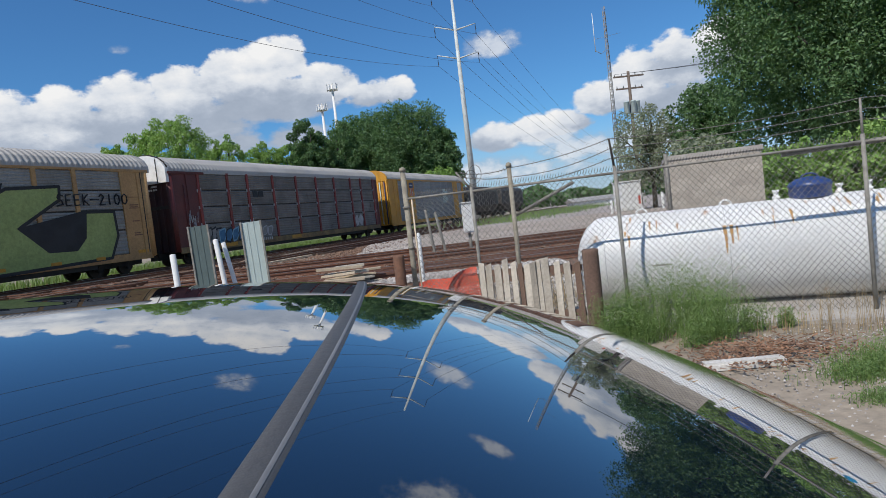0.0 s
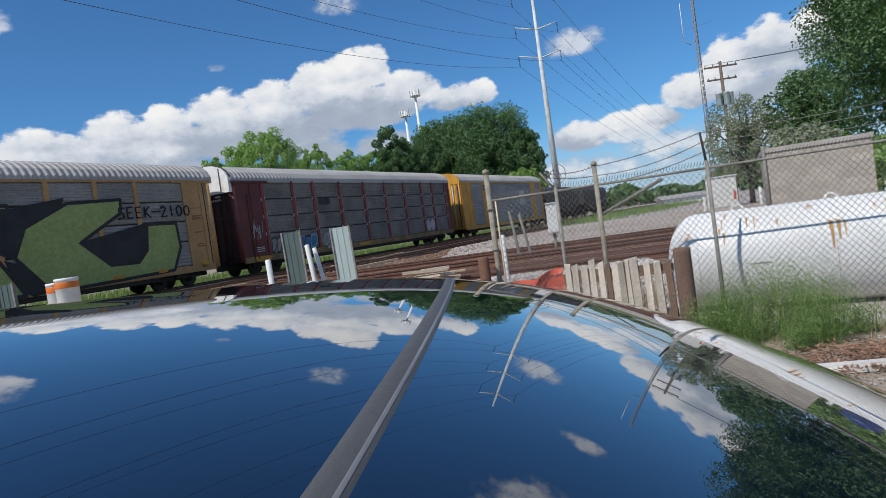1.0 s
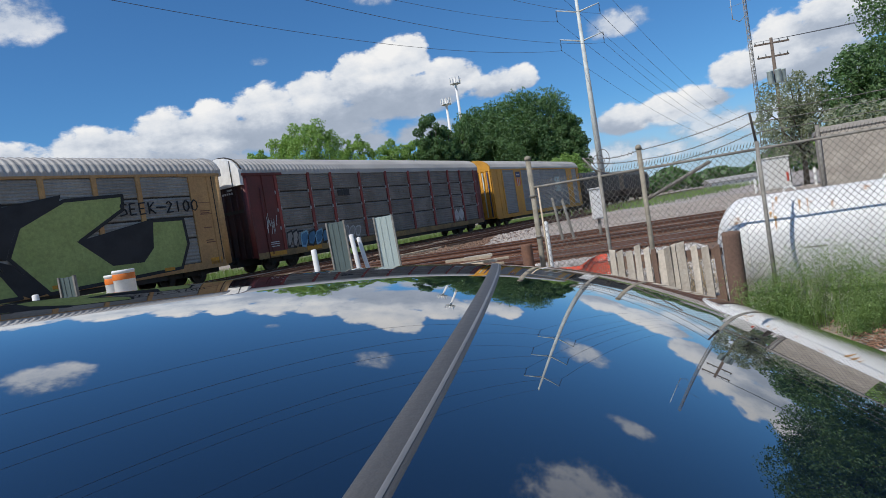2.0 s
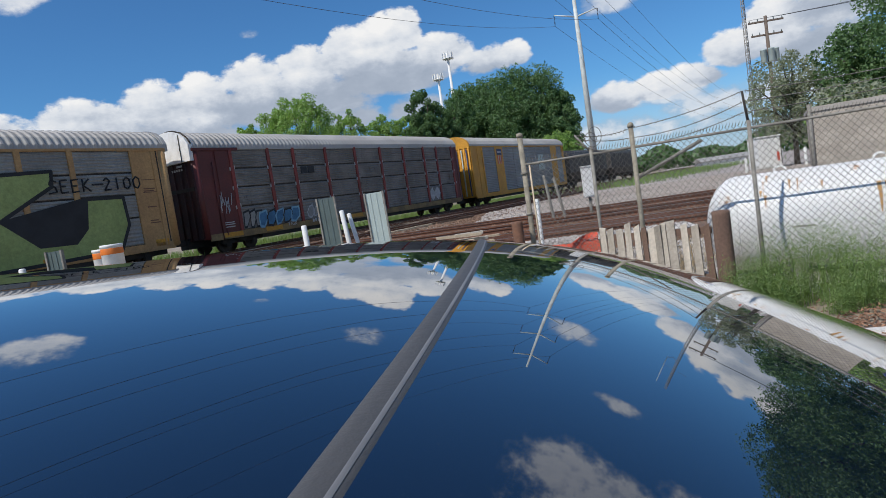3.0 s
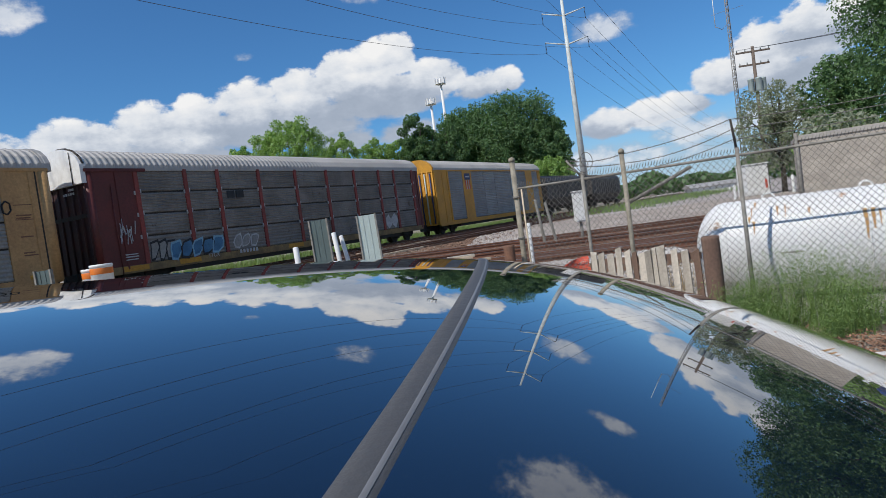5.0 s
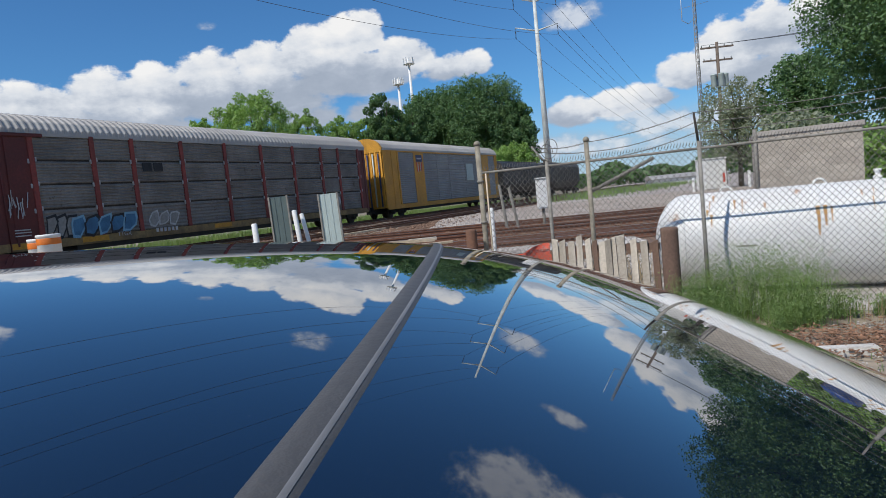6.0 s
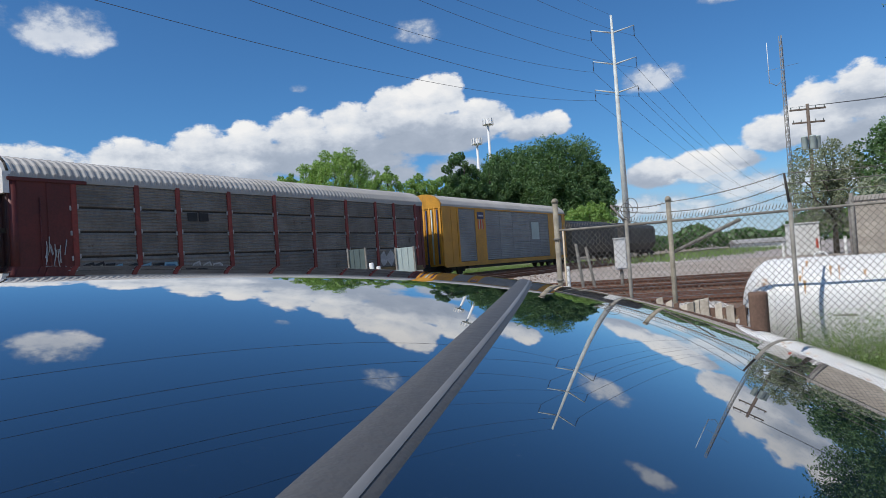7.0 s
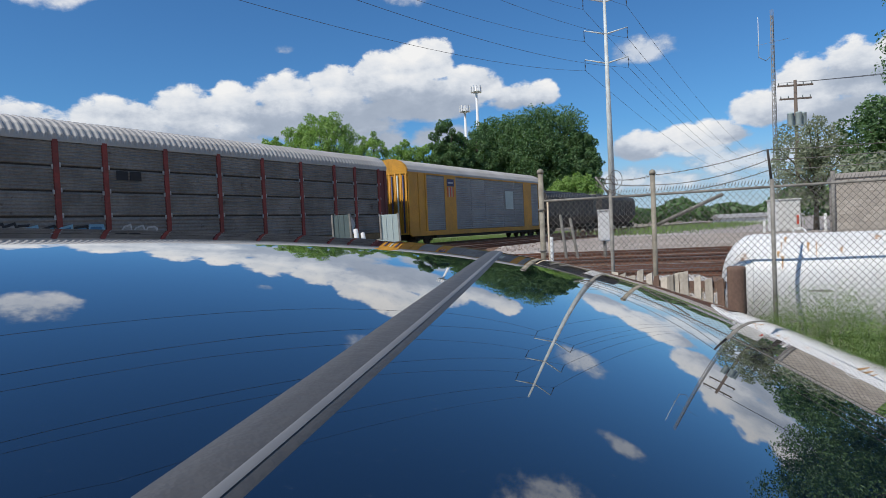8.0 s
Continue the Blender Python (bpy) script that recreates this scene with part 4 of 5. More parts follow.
def build_bungalow():
    b = empty("signal_bungalow", pose(15.75, 44.5, 0.36, 0, 0, 3), "small white metal railway signal cabinet", "cabinet")
    part("body", bbox((0, 0, 0.15), (1.45, 1.6, 2.15), 0.02), M_WHITE, b)
    part("roof", bbox((-0.06, -0.06, 2.15), (1.51, 1.66, 2.24), 0.02), M_WHITE, b)
    part("door", bbox((0.12, -0.03, 0.25), (0.78, -0.002, 2.0), 0.01), M_WHITE, b)
    part("red_mark", bbox((1.18, -0.02, 0.55), (1.32, -0.003, 1.15)), M_RED, b, "red warning mark")
    part("base", bbox((-0.03, -0.03, 0.0), (1.48, 1.63, 0.15)), M_CONCRETE, b)


build_bungalow()
bollard("white_marker_post", 17.6, 42.0, 1.2, 0.09, M_WHITE, "white painted marker post by the signal cabinet")
bollard("white_marker_post", 14.6, 43.5, 1.0, 0.09, M_WHITE, "white painted marker post by the signal cabinet")


def build_longshed():
    b = empty("long_white_building", pose(27.5, 100, 0.4, 0, 0, -4), "long low white building far along the tracks", "building")
    part("wall", bbox((0, 0, 0), (11, 6, 1.0)), M_WHITE, b)
    bm = bmesh.new()
    v = [bm.verts.new(p) for p in ((-0.3, -0.4, 1.0), (11.3, -0.4, 1.0), (11.3, 6.4, 1.0), (-0.3, 6.4, 1.0), (-0.3, 3, 1.6), (11.3, 3, 1.6))]
    for f in ((0, 1, 5, 4), (2, 3, 4, 5), (3, 0, 4), (1, 2, 5), (0, 3, 2, 1)):
        bm.faces.new([v[i] for i in f])
    part("roof", bm, M_ROOF_METAL, b)


build_longshed()


def build_relay_case():
    b = empty("relay_case", pose(2.18, 20.6, 0.4, 0, 0, 4), "narrow white relay case on a post by the track", "cabinet")
    part("case", bbox((-0.17, -0.14, 0.62), (0.17, 0.14, 1.56), 0.02), M_WHITE, b)
    part("case_door", bbox((-0.14, -0.156, 0.66), (0.14, -0.141, 1.52), 0.005), M_WHITE, b)
    part("post", tube(bmesh.new(), (0, 0, -0.1), (0, 0, 0.63), 0.05, n=10), M_GALV, b)
    part("hood", bbox((-0.2, -0.18, 1.56), (0.2, 0.17, 1.6), 0.01), M_WHITE, b)


build_relay_case()


def crossing_planks():
    """Timber planks laid along the side track, and lengths of scrap rail."""
    rnd = random.Random(51)
    for i in range(34):
        s = rnd.uniform(-6, 22)
        off = rnd.choice((2.3, 3.0, 5.9, 6.6, 7.2, 10.4))
        q = B0 + U * (s - 16) - LEFT * off
        if q.y < 17:
            continue
        L = rnd.uniform(1.2, 2.6)
        o = part("crossing_plank", bbox((-L, -0.12, 0), (L, 0.12, 0.09), 0.01), M_PALE if rnd.random() < 0.45 else M_TIE)
        o.matrix_world = pose(q.x, q.y, 0.46, 0, 0, TRAIN_YAW + rnd.uniform(-5, 5))
        tagged(o, "worn brown timber plank laid by the rails", "plank", "timber planks by the rails")
    for i in range(10):
        x, y = rnd.uniform(-7, 4), rnd.uniform(13.8, 15.0)
        o = part("scrap_rail", rail_bm(rnd.uniform(3, 6)), M_RAIL)
        o.matrix_world = pose(x, y, 0.44, 0, 0, rnd.uniform(-5, 3))
        tagged(o, "length of rusty scrap rail on the ballast", "rail", "scrap rails")


crossing_planks()


# ---- masts and lines ----
POLE = Vector((13.2, 110, 0))
ARMS = (38.3, 33.0, 28.2)


def build_power_pole():
    t = empty("transmission_pole", pose(*POLE), "tall pale steel transmission pole with three arm pairs", "power pole")
    part("shaft", tube(bmesh.new(), (0, 0, 0), (-0.2, 0, 41), 0.62, 0.18, n=16), M_STEELPOLE, t)
    for z in ARMS:
        for s in (-1, 1):
            arm = part("arm", tube(bmesh.new(), (-0.15, 0, z - 0.3), (s * 3.5 - 0.15, 0, z + 0.55), 0.15, 0.07, n=8), M_STEELPOLE, t)
            bm = bmesh.new()
            for k in range(9):
                tube(bm, (s * 3.5 - 0.15, 0, z + 0.5 - k * 0.2), (s * 3.5 - 0.15, 0, z + 0.4 - k * 0.2), 0.05, 0.11, n=8)
            part("insulator", bm, M_UNDER, arm)


build_power_pole()


def power_line(pts, r, label):
    bm = bmesh.new()
    for a, b in zip(pts, pts[1:]):
        tube(bm, a, b, r, n=4, caps=False)
    tagged(part("power_line", bm, M_LINE), label, "wire", "power lines")


for z in ARMS:
    for s in (-1, 1):
        a = POLE + Vector((s * 3.5 - 0.15, 0, z - 1.25))
        power_line(sag_line(a, a + Vector((-80, -170, 0)), 8.2, 100), 0.022, "dark overhead power line sagging to the pole")
        power_line(sag_line(a, Vector((150 + s * 3.5, 440, z)), 8, 30), 0.034, "dark overhead power line running off to the distance")
power_line(sag_line(POLE + Vector((-0.2, 0, 41)), POLE + Vector((-80, -170, 41)), 6.5, 100), 0.02, "thin overhead ground wire")


def build_lattice():
    t = empty("radio_mast", pose(24.8, 70, 0), "slim triangular lattice radio mast", "mast")
    H, w0 = 22.4, 0.28
    def corner(i, z):
        w = w0 * (1 - 0.45 * z / H)
        a = 2 * math.pi * i / 3 + 0.3
        return (w * math.cos(a), w * math.sin(a), z)
    for i in range(3):
        part("leg", tube(bmesh.new(), corner(i, 0.3), corner(i, H), 0.035, 0.028, n=6), M_GALV, t)
    for i in range(3):
        bm = bmesh.new()
        z = 0.3
        k = 0
        while z < H - 0.6:
            tube(bm, corner(i, z), corner((i + 1) % 3, z + 0.6), 0.016, n=4)
            tube(bm, corner((i + 1) % 3, z), corner(i, z + 0.6), 0.016, n=4)
            z += 0.6
        part("bracing", bm, M_GALV, t)
    part("antenna", tube(bmesh.new(), (-1.35, 0, 17.6), (-1.35, 0, 21.8), 0.04, 0.03, n=6), M_WHITE, t)
    part("antenna_arm", pipe([(0, 0, 17.9), (-0.7, 0, 17.3), (-1.35, 0, 17.7)], 0.03), M_GALV, t)
    part("cross_arm", pipe([(-1.6, 0, 18.9), (1.6, 0, 19.4)], 0.015), M_GALV, t)


build_lattice()


def build_utility_pole():
    t = empty("utility_pole", pose(23.0, 60, 0.3), "wooden utility pole with crossarms and transformers", "utility pole")
    part("shaft", tube(bmesh.new(), (0, 0, 0), (0, 0, 12.9), 0.2, 0.13, n=12), M_WOODPOLE, t)
    for z, w in ((12.45, 1.45), (11.3, 1.3)):
        arm = part("crossarm", bbox((-w, -0.08, z - 0.07), (w, 0.08, z + 0.07), 0.01), M_WOODPOLE, t)
        for x in (-w + 0.1, -w * 0.45, w * 0.45, w - 0.1):
            part("insulator", tube(bmesh.new(), (x, 0, z + 0.07), (x, 0, z + 0.27), 0.05, 0.03, n=8), M_CABDARK, arm)
    for a in (200, 270, 340):
        x, y = 0.55 * math.cos(radians(a)), 0.55 * math.sin(radians(a))
        c = part("transformer", lathe([(0.24, 0), (0.26, 0.03), (0.26, 1.05), (0.28, 1.07), (0.24, 1.15), (0.05, 1.2)], 18), M_CABLIGHT, t, "pale grey transformer can")
        c.location = (x, y, 8.9)
    for x in (-1.3, -0.6, 0.6, 1.3):
        power_line(sag_line((23 + x, 60, 13.02), (60 + x, 30, 12.5), 1.2, 16), 0.012, "thin overhead service line")


build_utility_pole()


def cell_mast(x, y, h, label):
    t = empty("cell_mast", pose(x, y, 0), label, "mast", "cell masts")
    part("shaft", tube(bmesh.new(), (0, 0, 0), (0, 0, h), 0.8, 0.45, n=12), M_WHITE, t)
    ring = part("platform", lathe([(1.9, 0), (2.0, 0.1), (2.0, 0.2), (1.9, 0.3)], 18), M_STEELPOLE, t)
    ring.location = (0, 0, h - 2.4)
    for i in range(9):
        a = 2 * math.pi * i / 9
        b = part("antenna_panel", bbox((-0.28, -0.12, -1.3), (0.28, 0.12, 1.3), 0.03), M_WHITE, t)
        b.matrix_basis = pose(2.2 * math.cos(a), 2.2 * math.sin(a), h - 1.2, 0, 0, math.degrees(a) + 90)


cell_mast(-20.8, 260, 58.7, "tall white cell mast with antenna panels")
cell_mast(-26.8, 270, 53.0, "white cell mast with antenna panels behind trees")


# ---- trees ----
def build_tree(name, x, y, z0, height, rx, ry, crown_low, leaf, n, material, label, seed, blobs=46, limbs=7, group="", squash=1.0, gap=0.0):
    """A tree: tapered trunk, limbs, and a crown of many small leaves set on uneven clumps."""
    rnd = random.Random(seed)
    t = empty(name, pose(x, y, z0), label, "tree", group)
    bm = bmesh.new()
    tube(bm, (0, 0, -0.3), (0.1, 0.1, height * 0.35), height * 0.026, height * 0.017, n=10)
    tube(bm, (0.1, 0.1, height * 0.35), (0.3, 0, height * 0.8), height * 0.017, height * 0.004, n=8)
    part("trunk", bm, M_BARK, t)
    zc, rz = (crown_low + height) / 2, (height - crown_low) / 2
    small = min(rx, ry, rz) * squash
    centres = []
    outer = blobs * 2
    for i in range(outer):
        # clumps spread evenly over a full, slightly boxy dome
        up = 1 - 2 * (i + 0.5) / outer
        an = 2.39996 * i + rnd.uniform(-0.3, 0.3)
        flat = math.sqrt(1 - up * up)
        d = Vector((flat * math.cos(an), flat * math.sin(an), up))
        full = (abs(d.x) ** 2.4 + abs(d.y) ** 2.4 + abs(d.z) ** 2.4) ** (-1 / 2.4)
        r = full * rnd.uniform(0.66, 0.88)
        centres.append((Vector((d.x * rx * r, d.y * ry * r, zc + d.z * rz * r)), rnd.uniform(0.15, 0.27) * small))
    rnd.shuffle(centres)
    for i in range(blobs // 2):
        d = Vector((rnd.gauss(0, 1), rnd.gauss(0, 1), rnd.gauss(0, 1))).normalized() * rnd.uniform(0.1, 0.6)
        centres.append((Vector((d.x * rx, d.y * ry, zc + d.z * rz)), rnd.uniform(0.3, 0.42) * small))
    for i in range(limbs):
        c, r = centres[i]
        bm = bmesh.new()
        s = Vector((0.1, 0.1, height * rnd.uniform(0.2, 0.45)))
        mid = s.lerp(c, 0.55) + Vector((0, 0, 0.04 * height))
        tube(bm, s, mid, height * 0.011, height * 0.007, n=7)
        tube(bm, mid, c, height * 0.007, height * 0.002, n=6)
        part("limb", bm, M_BARK, t)
    if y > 100:
        leaf, n = leaf * 0.62, int(n * 2.1)
    rng = np.random.default_rng(seed)
    area = np.array([r * r for _, r in centres])
    idx = rng.choice(len(centres), n, p=area / area.sum())
    cs = np.array([list(c) for c, _ in centres])[idx]
    rs = np.array([r for _, r in centres])[idx]
    d = rng.normal(size=(n, 3))
    d /= np.linalg.norm(d, axis=1)[:, None]
    rad = rs * (0.55 + 0.5 * rng.random(n) ** 0.6) * (1 + 0.25 * np.sin(d[:, 0] * 5 + idx) * np.cos(d[:, 2] * 4 + idx * 1.7))
    pos = cs + d * rad[:, None]
    keep = pos[:, 2] > 0.1
    pos, d = pos[keep], d[keep]
    m = len(pos)
    nrm = d * 0.6 + rng.normal(size=(m, 3)) * 0.7 + np.array([0, 0, 0.35])
    nrm /= np.linalg.norm(nrm, axis=1)[:, None]
    a = np.cross(nrm, rng.normal(size=(m, 3)))
    a /= np.linalg.norm(a, axis=1)[:, None]
    b = np.cross(nrm, a)
    s = (leaf * (0.6 + 0.8 * rng.random(m)))[:, None]
    v = np.stack([pos - a * s, pos + b * s * 0.55 + nrm * s * 0.15, pos + a * s, pos - b * s * 0.55 + nrm * s * 0.15], 1).reshape(-1, 3)
    f = np.arange(m * 4).reshape(-1, 4)
    me = bpy.data.meshes.new("crown")
    me.from_pydata(v.tolist(), [], f.tolist())
    me.materials.append(material)
    ob = new("crown", me)
    ob.parent = t
    return t


def build_trees():
    g = "trees behind the train"
    lab = "broad dark green deciduous tree behind the train"
    build_tree("tree", 2.2, 140, 0, 27.2, 11.8, 9, 3, 0.36, 46000, M_LEAF_DARK, lab, 1, 90, group=g)
    build_tree("tree", -8.2, 143, 0, 26.6, 6.6, 7, 3, 0.36, 26000, M_LEAF_DARK, lab, 2, 60, group=g)
    build_tree("tree", 10.3, 138, 0, 21.5, 4.4, 6, 3, 0.36, 15000, M_LEAF_DARK, lab, 3, 44, group=g)
    build_tree("tree", 8.0, 128, 0, 11.5, 6, 4, 1, 0.3, 11000, M_LEAF_LIGHT, "lighter green young tree behind the train", 4, 36, group=g)
    build_tree("tree", -16.8, 128, 0, 24.8, 3.7, 3.6, 3, 0.3, 14000, M_LEAF_DARK, "narrow pointed green tree behind the train", 5, 34, group=g)
    build_tree("tree", -14.6, 129, 0, 21.6, 3.4, 3.6, 3, 0.3, 11000, M_LEAF_DARK, "narrow green tree behind the train", 25, 34, group=g)
    build_tree("tree", -25.5, 128, 0, 20.9, 4.4, 3.8, 2, 0.3, 13000, M_LEAF_LIGHT, "light green tree behind the train", 6, 36, group=g)
    build_tree("tree", -21.0, 133, 0, 21.2, 4.6, 4.2, 2, 0.31, 13000, M_LEAF_LIGHT, "light green tree behind the train", 16, 36, group=g)
    build_tree("tree", -11.5, 134, 0, 22.6, 5.2, 4.8, 3, 0.32, 14000, M_LEAF_DARK, lab, 15, 36, group=g)
    build_tree("tree", -32, 152, 0, 19.0, 12, 4, 1, 0.36, 16000, M_LEAF_LIGHT, "light green thicket behind the train", 18, 44, group=g)
    build_tree("tree", -12, 155, 0, 18.5, 10, 4, 1, 0.36, 16000, M_LEAF_DARK, "dark green thicket behind the train", 19, 44, group=g)
    build_tree("tree", -35.6, 110, 0, 24.4, 7.0, 5.6, 2, 0.27, 26000, M_LEAF_LIGHT, "spreading light green tree behind the train", 7, 50, group=g)
    build_tree("tree", -41.0, 111, 0, 22.6, 4.0, 4.2, 3, 0.27, 11000, M_LEAF_LIGHT, "light green tree leaning out behind the train", 27, 34, group=g)
    build_tree("tree", -28.1, 112, 0, 20.3, 3.2, 3.2, 4, 0.27, 11000, M_LEAF_LIGHT, "rounded light green tree behind the train", 8, 34, group=g)
    build_tree("tree", -46.3, 112, 0, 22.0, 3.6, 3.4, 3, 0.27, 7000, M_LEAF_LIGHT, "small sparse light green tree behind the train", 9, 30, squash=0.8, group=g)
    build_tree("tree", 24.5, 33, 0.3, 18.0, 7.0, 7, 1.0, 0.088, 210000, M_LEAF_DARK, "very tall dense green tree above the shed", 10, 100, 12, squash=0.8)
    build_tree("tree", 29.0, 27, 0.3, 17, 6.0, 6, 1.0, 0.09, 110000, M_LEAF_DARK, "tall dense green tree above the shed", 11, 80, 8, squash=0.85)
    build_tree("tree", 18.7, 46, 0.3, 7.9, 2.9, 2.6, 1.4, 0.085, 14000, M_LEAF_GREY, "grey-green sparse tree by the utility pole", 12, 40, 14, squash=0.75)
    build_tree("tree", 22.6, 44, 0.3, 9.0, 3.2, 2.8, 0.8, 0.11, 18000, M_LEAF_DARK, "green tree by the utility pole", 13, 44, 9)
    for i, (x, y, h, r) in enumerate(((14.5, 23, 2.6, 2.6), (18, 22, 3.2, 3.0), (22, 20, 3.2, 3.2), (13.3, 27, 3.6, 1.8), (17, 34, 3.6, 2.6), (27, 18, 3.4, 3.4))):
        build_tree("shrub", x, y, 0.3, h, r, 1.8, 0.0, 0.1, 7000, M_LEAF_LIGHT if i != 3 else M_LEAF_GREY, "bushy green undergrowth beside the shed", 60 + i, 30, 3, "undergrowth")


build_trees()


def far_woods():
    rng = np.random.default_rng(77)
    n = 42000
    az = rng.uniform(-1.2, 1.5, n)
    dist = rng.uniform(230, 280, n)
    h = 7.0 + 1.8 * np.sin(az * 37) + 1.2 * np.sin(az * 91 + 1) + 1.6 * np.sin(az * 13 + 2)
    pos = np.stack([dist * np.sin(az), dist * np.cos(az), np.abs(h) * rng.random(n) ** 0.6 + 0.4], 1)
    a = rng.normal(size=(n, 3))
    a /= np.linalg.norm(a, axis=1)[:, None]
    b = np.cross(a, rng.normal(size=(n, 3)))
    b /= np.linalg.norm(b, axis=1)[:, None]
    v = np.stack([pos - a * 1.1, pos + b * 0.8, pos + a * 1.1, pos - b * 0.8], 1).reshape(-1, 3)
    tagged(raw("far_woods", v.tolist(), np.arange(n * 4).reshape(-1, 4).tolist(), M_LEAF_DARK), "low line of far green woods", "woods", kind="stuff")


far_woods()
grass("field_grass", [(9 + 2.2 * i, 58 + 4.0 * i + 3 * (i % 3), 1.6) for i in range(10)], M_WEED, "rough green grass beside the far track", 46, 0.4, 200, 1.6, width=0.04)
grass("verge_grass", [tuple((B0 + U * k * 1.3 + LEFT * (3.2 + (k % 3)))[:2]) + (1.3,) for k in range(-24, 40)], M_WEED, "green verge grass beyond the main line", 47, 0.38, 260, 0.8, width=0.02)


# ---- the train ----
EAVE, CROWN, SILL0, SILL1 = 5.17, 6.08, 0.52, 0.98
HALF = 1.5
MOVING, WHEELS = [], []


def roof_arch(length, x0, x1):
    """Ribbed galvanized roof, arched across, with cross corrugation."""
    half = [(HALF + 0.03, EAVE - 0.02), (HALF + 0.02, EAVE + 0.14), (1.32, EAVE + 0.45), (0.98, EAVE + 0.70), (0.48, CROWN - 0.05)]
    prof = [(-y, z) for y, z in half] + [(0, CROWN)] + half[::-1]
    verts, faces = [], []
    n = int((x1 - x0) / 0.0725)
    for i in range(n + 1):
        x = x0 + (x1 - x0) * i / n
        d = 0.026 if (i // 2) % 2 else -0.016
        for j, (y, z) in enumerate(prof):
            k = 0 if j in (0, len(prof) - 1) else d
            verts.append((x, y * (1 + k * 0.4), z + k))
    w = len(prof)
    for i in range(n):
        for j in range(w - 1):
            faces.append((i * w + j, (i + 1) * w + j, (i + 1) * w + j + 1, i * w + j + 1))
    return verts, faces


def panel_mesh(w, h, ridges=7):
    """Corrugated sheet in the plane y = 0, ridges lengthwise, proud towards -y."""
    bm = bmesh.new()
    rows = []
    for i in range(ridges * 4 + 1):
        z = h * i / (ridges * 4)
        y = (0.008, -0.022, -0.022, 0.008)[i % 4] if 0 < i < ridges * 4 else 0.02
        rows.append((bm.verts.new((0, y, z)), bm.verts.new((w, y, z))))
    for a, b in zip(rows, rows[1:]):
        bm.faces.new((a[0], a[1], b[1], b[0]))
    return bm


def side_shape(name, pts, z_off, lift, material, parent, label=""):
    """A painted patch on the near side: flat outline, a few millimetres proud."""
    bm = bmesh.new()
    vs = [bm.verts.new((x, -HALF - lift, z - z_off)) for x, z in pts]
    f = bm.faces.new(vs)
    if f.normal.y > 0:
        f.normal_flip()
    bmesh.ops.triangulate(bm, faces=bm.faces, ngon_method="EAR_CLIP")
    return part(name, bm, material, parent, label)


def lettering(text, size, x, z, lift, material, parent, squeeze=1.0):
    cu = bpy.data.curves.new("lettering", "FONT")
    cu.body, cu.size, cu.extrude = text, size, 0.002
    tmp = new("lettering", cu)
    me = bpy.data.meshes.new_from_object(tmp.evaluated_get(bpy.context.evaluated_depsgraph_get()))
    bpy.data.objects.remove(tmp)
    me.materials.clear()
    me.materials.append(material)
    ob = new("lettering", me)
    ob.parent = parent
    ob.matrix_basis = pose(x, -HALF - lift, z, 90, 0, 0) @ Matrix.Diagonal((squeeze, 1, 1, 1))
    return ob


def build_truck(car, x):
    t = part("truck", bbox((-1.25, -1.12, 0.40), (1.25, -0.98, 0.62), 0.03), M_UNDER, car, "grimy steel wheel truck")
    t.location = (x, 0, 0)
    part("side_frame", bbox((-1.25, 0.98, 0.40), (1.25, 1.12, 0.62), 0.03), M_UNDER, t)
    part("bolster", bbox((-0.22, -1.2, 0.45), (0.22, 1.2, 0.78), 0.02), M_UNDER, t)
    for dx in (-0.86, 0.86):
        part("axle_box", bbox((dx - 0.16, -1.16, 0.26), (dx + 0.16, -0.99, 0.56), 0.03), M_UNDER, t)
        bm = bmesh.new()
        for s in (-1, 1):
            a, b = s * 0.70, s * 0.83
            tube(bm, (0, a, 0), (0, b, 0), 0.42, 0.42, n=28)
            tube(bm, (0, a - s * 0.03, 0), (0, a, 0), 0.445, 0.445, n=28)
        tube(bm, (0, -0.98, 0), (0, 0.98, 0), 0.085, n=10)
        for k in range(6):
            an = math.pi / 3 * k
            tube(bm, (0.24 * math.cos(an), -0.835, 0.24 * math.sin(an)), (0.24 * math.cos(an), -0.845, 0.24 * math.sin(an)), 0.06, n=8)
        w = part("wheelset", bm, M_WHEEL, t)
        w.matrix_basis = pose(dx, 0, 0.42)
        WHEELS.append((w, dx))


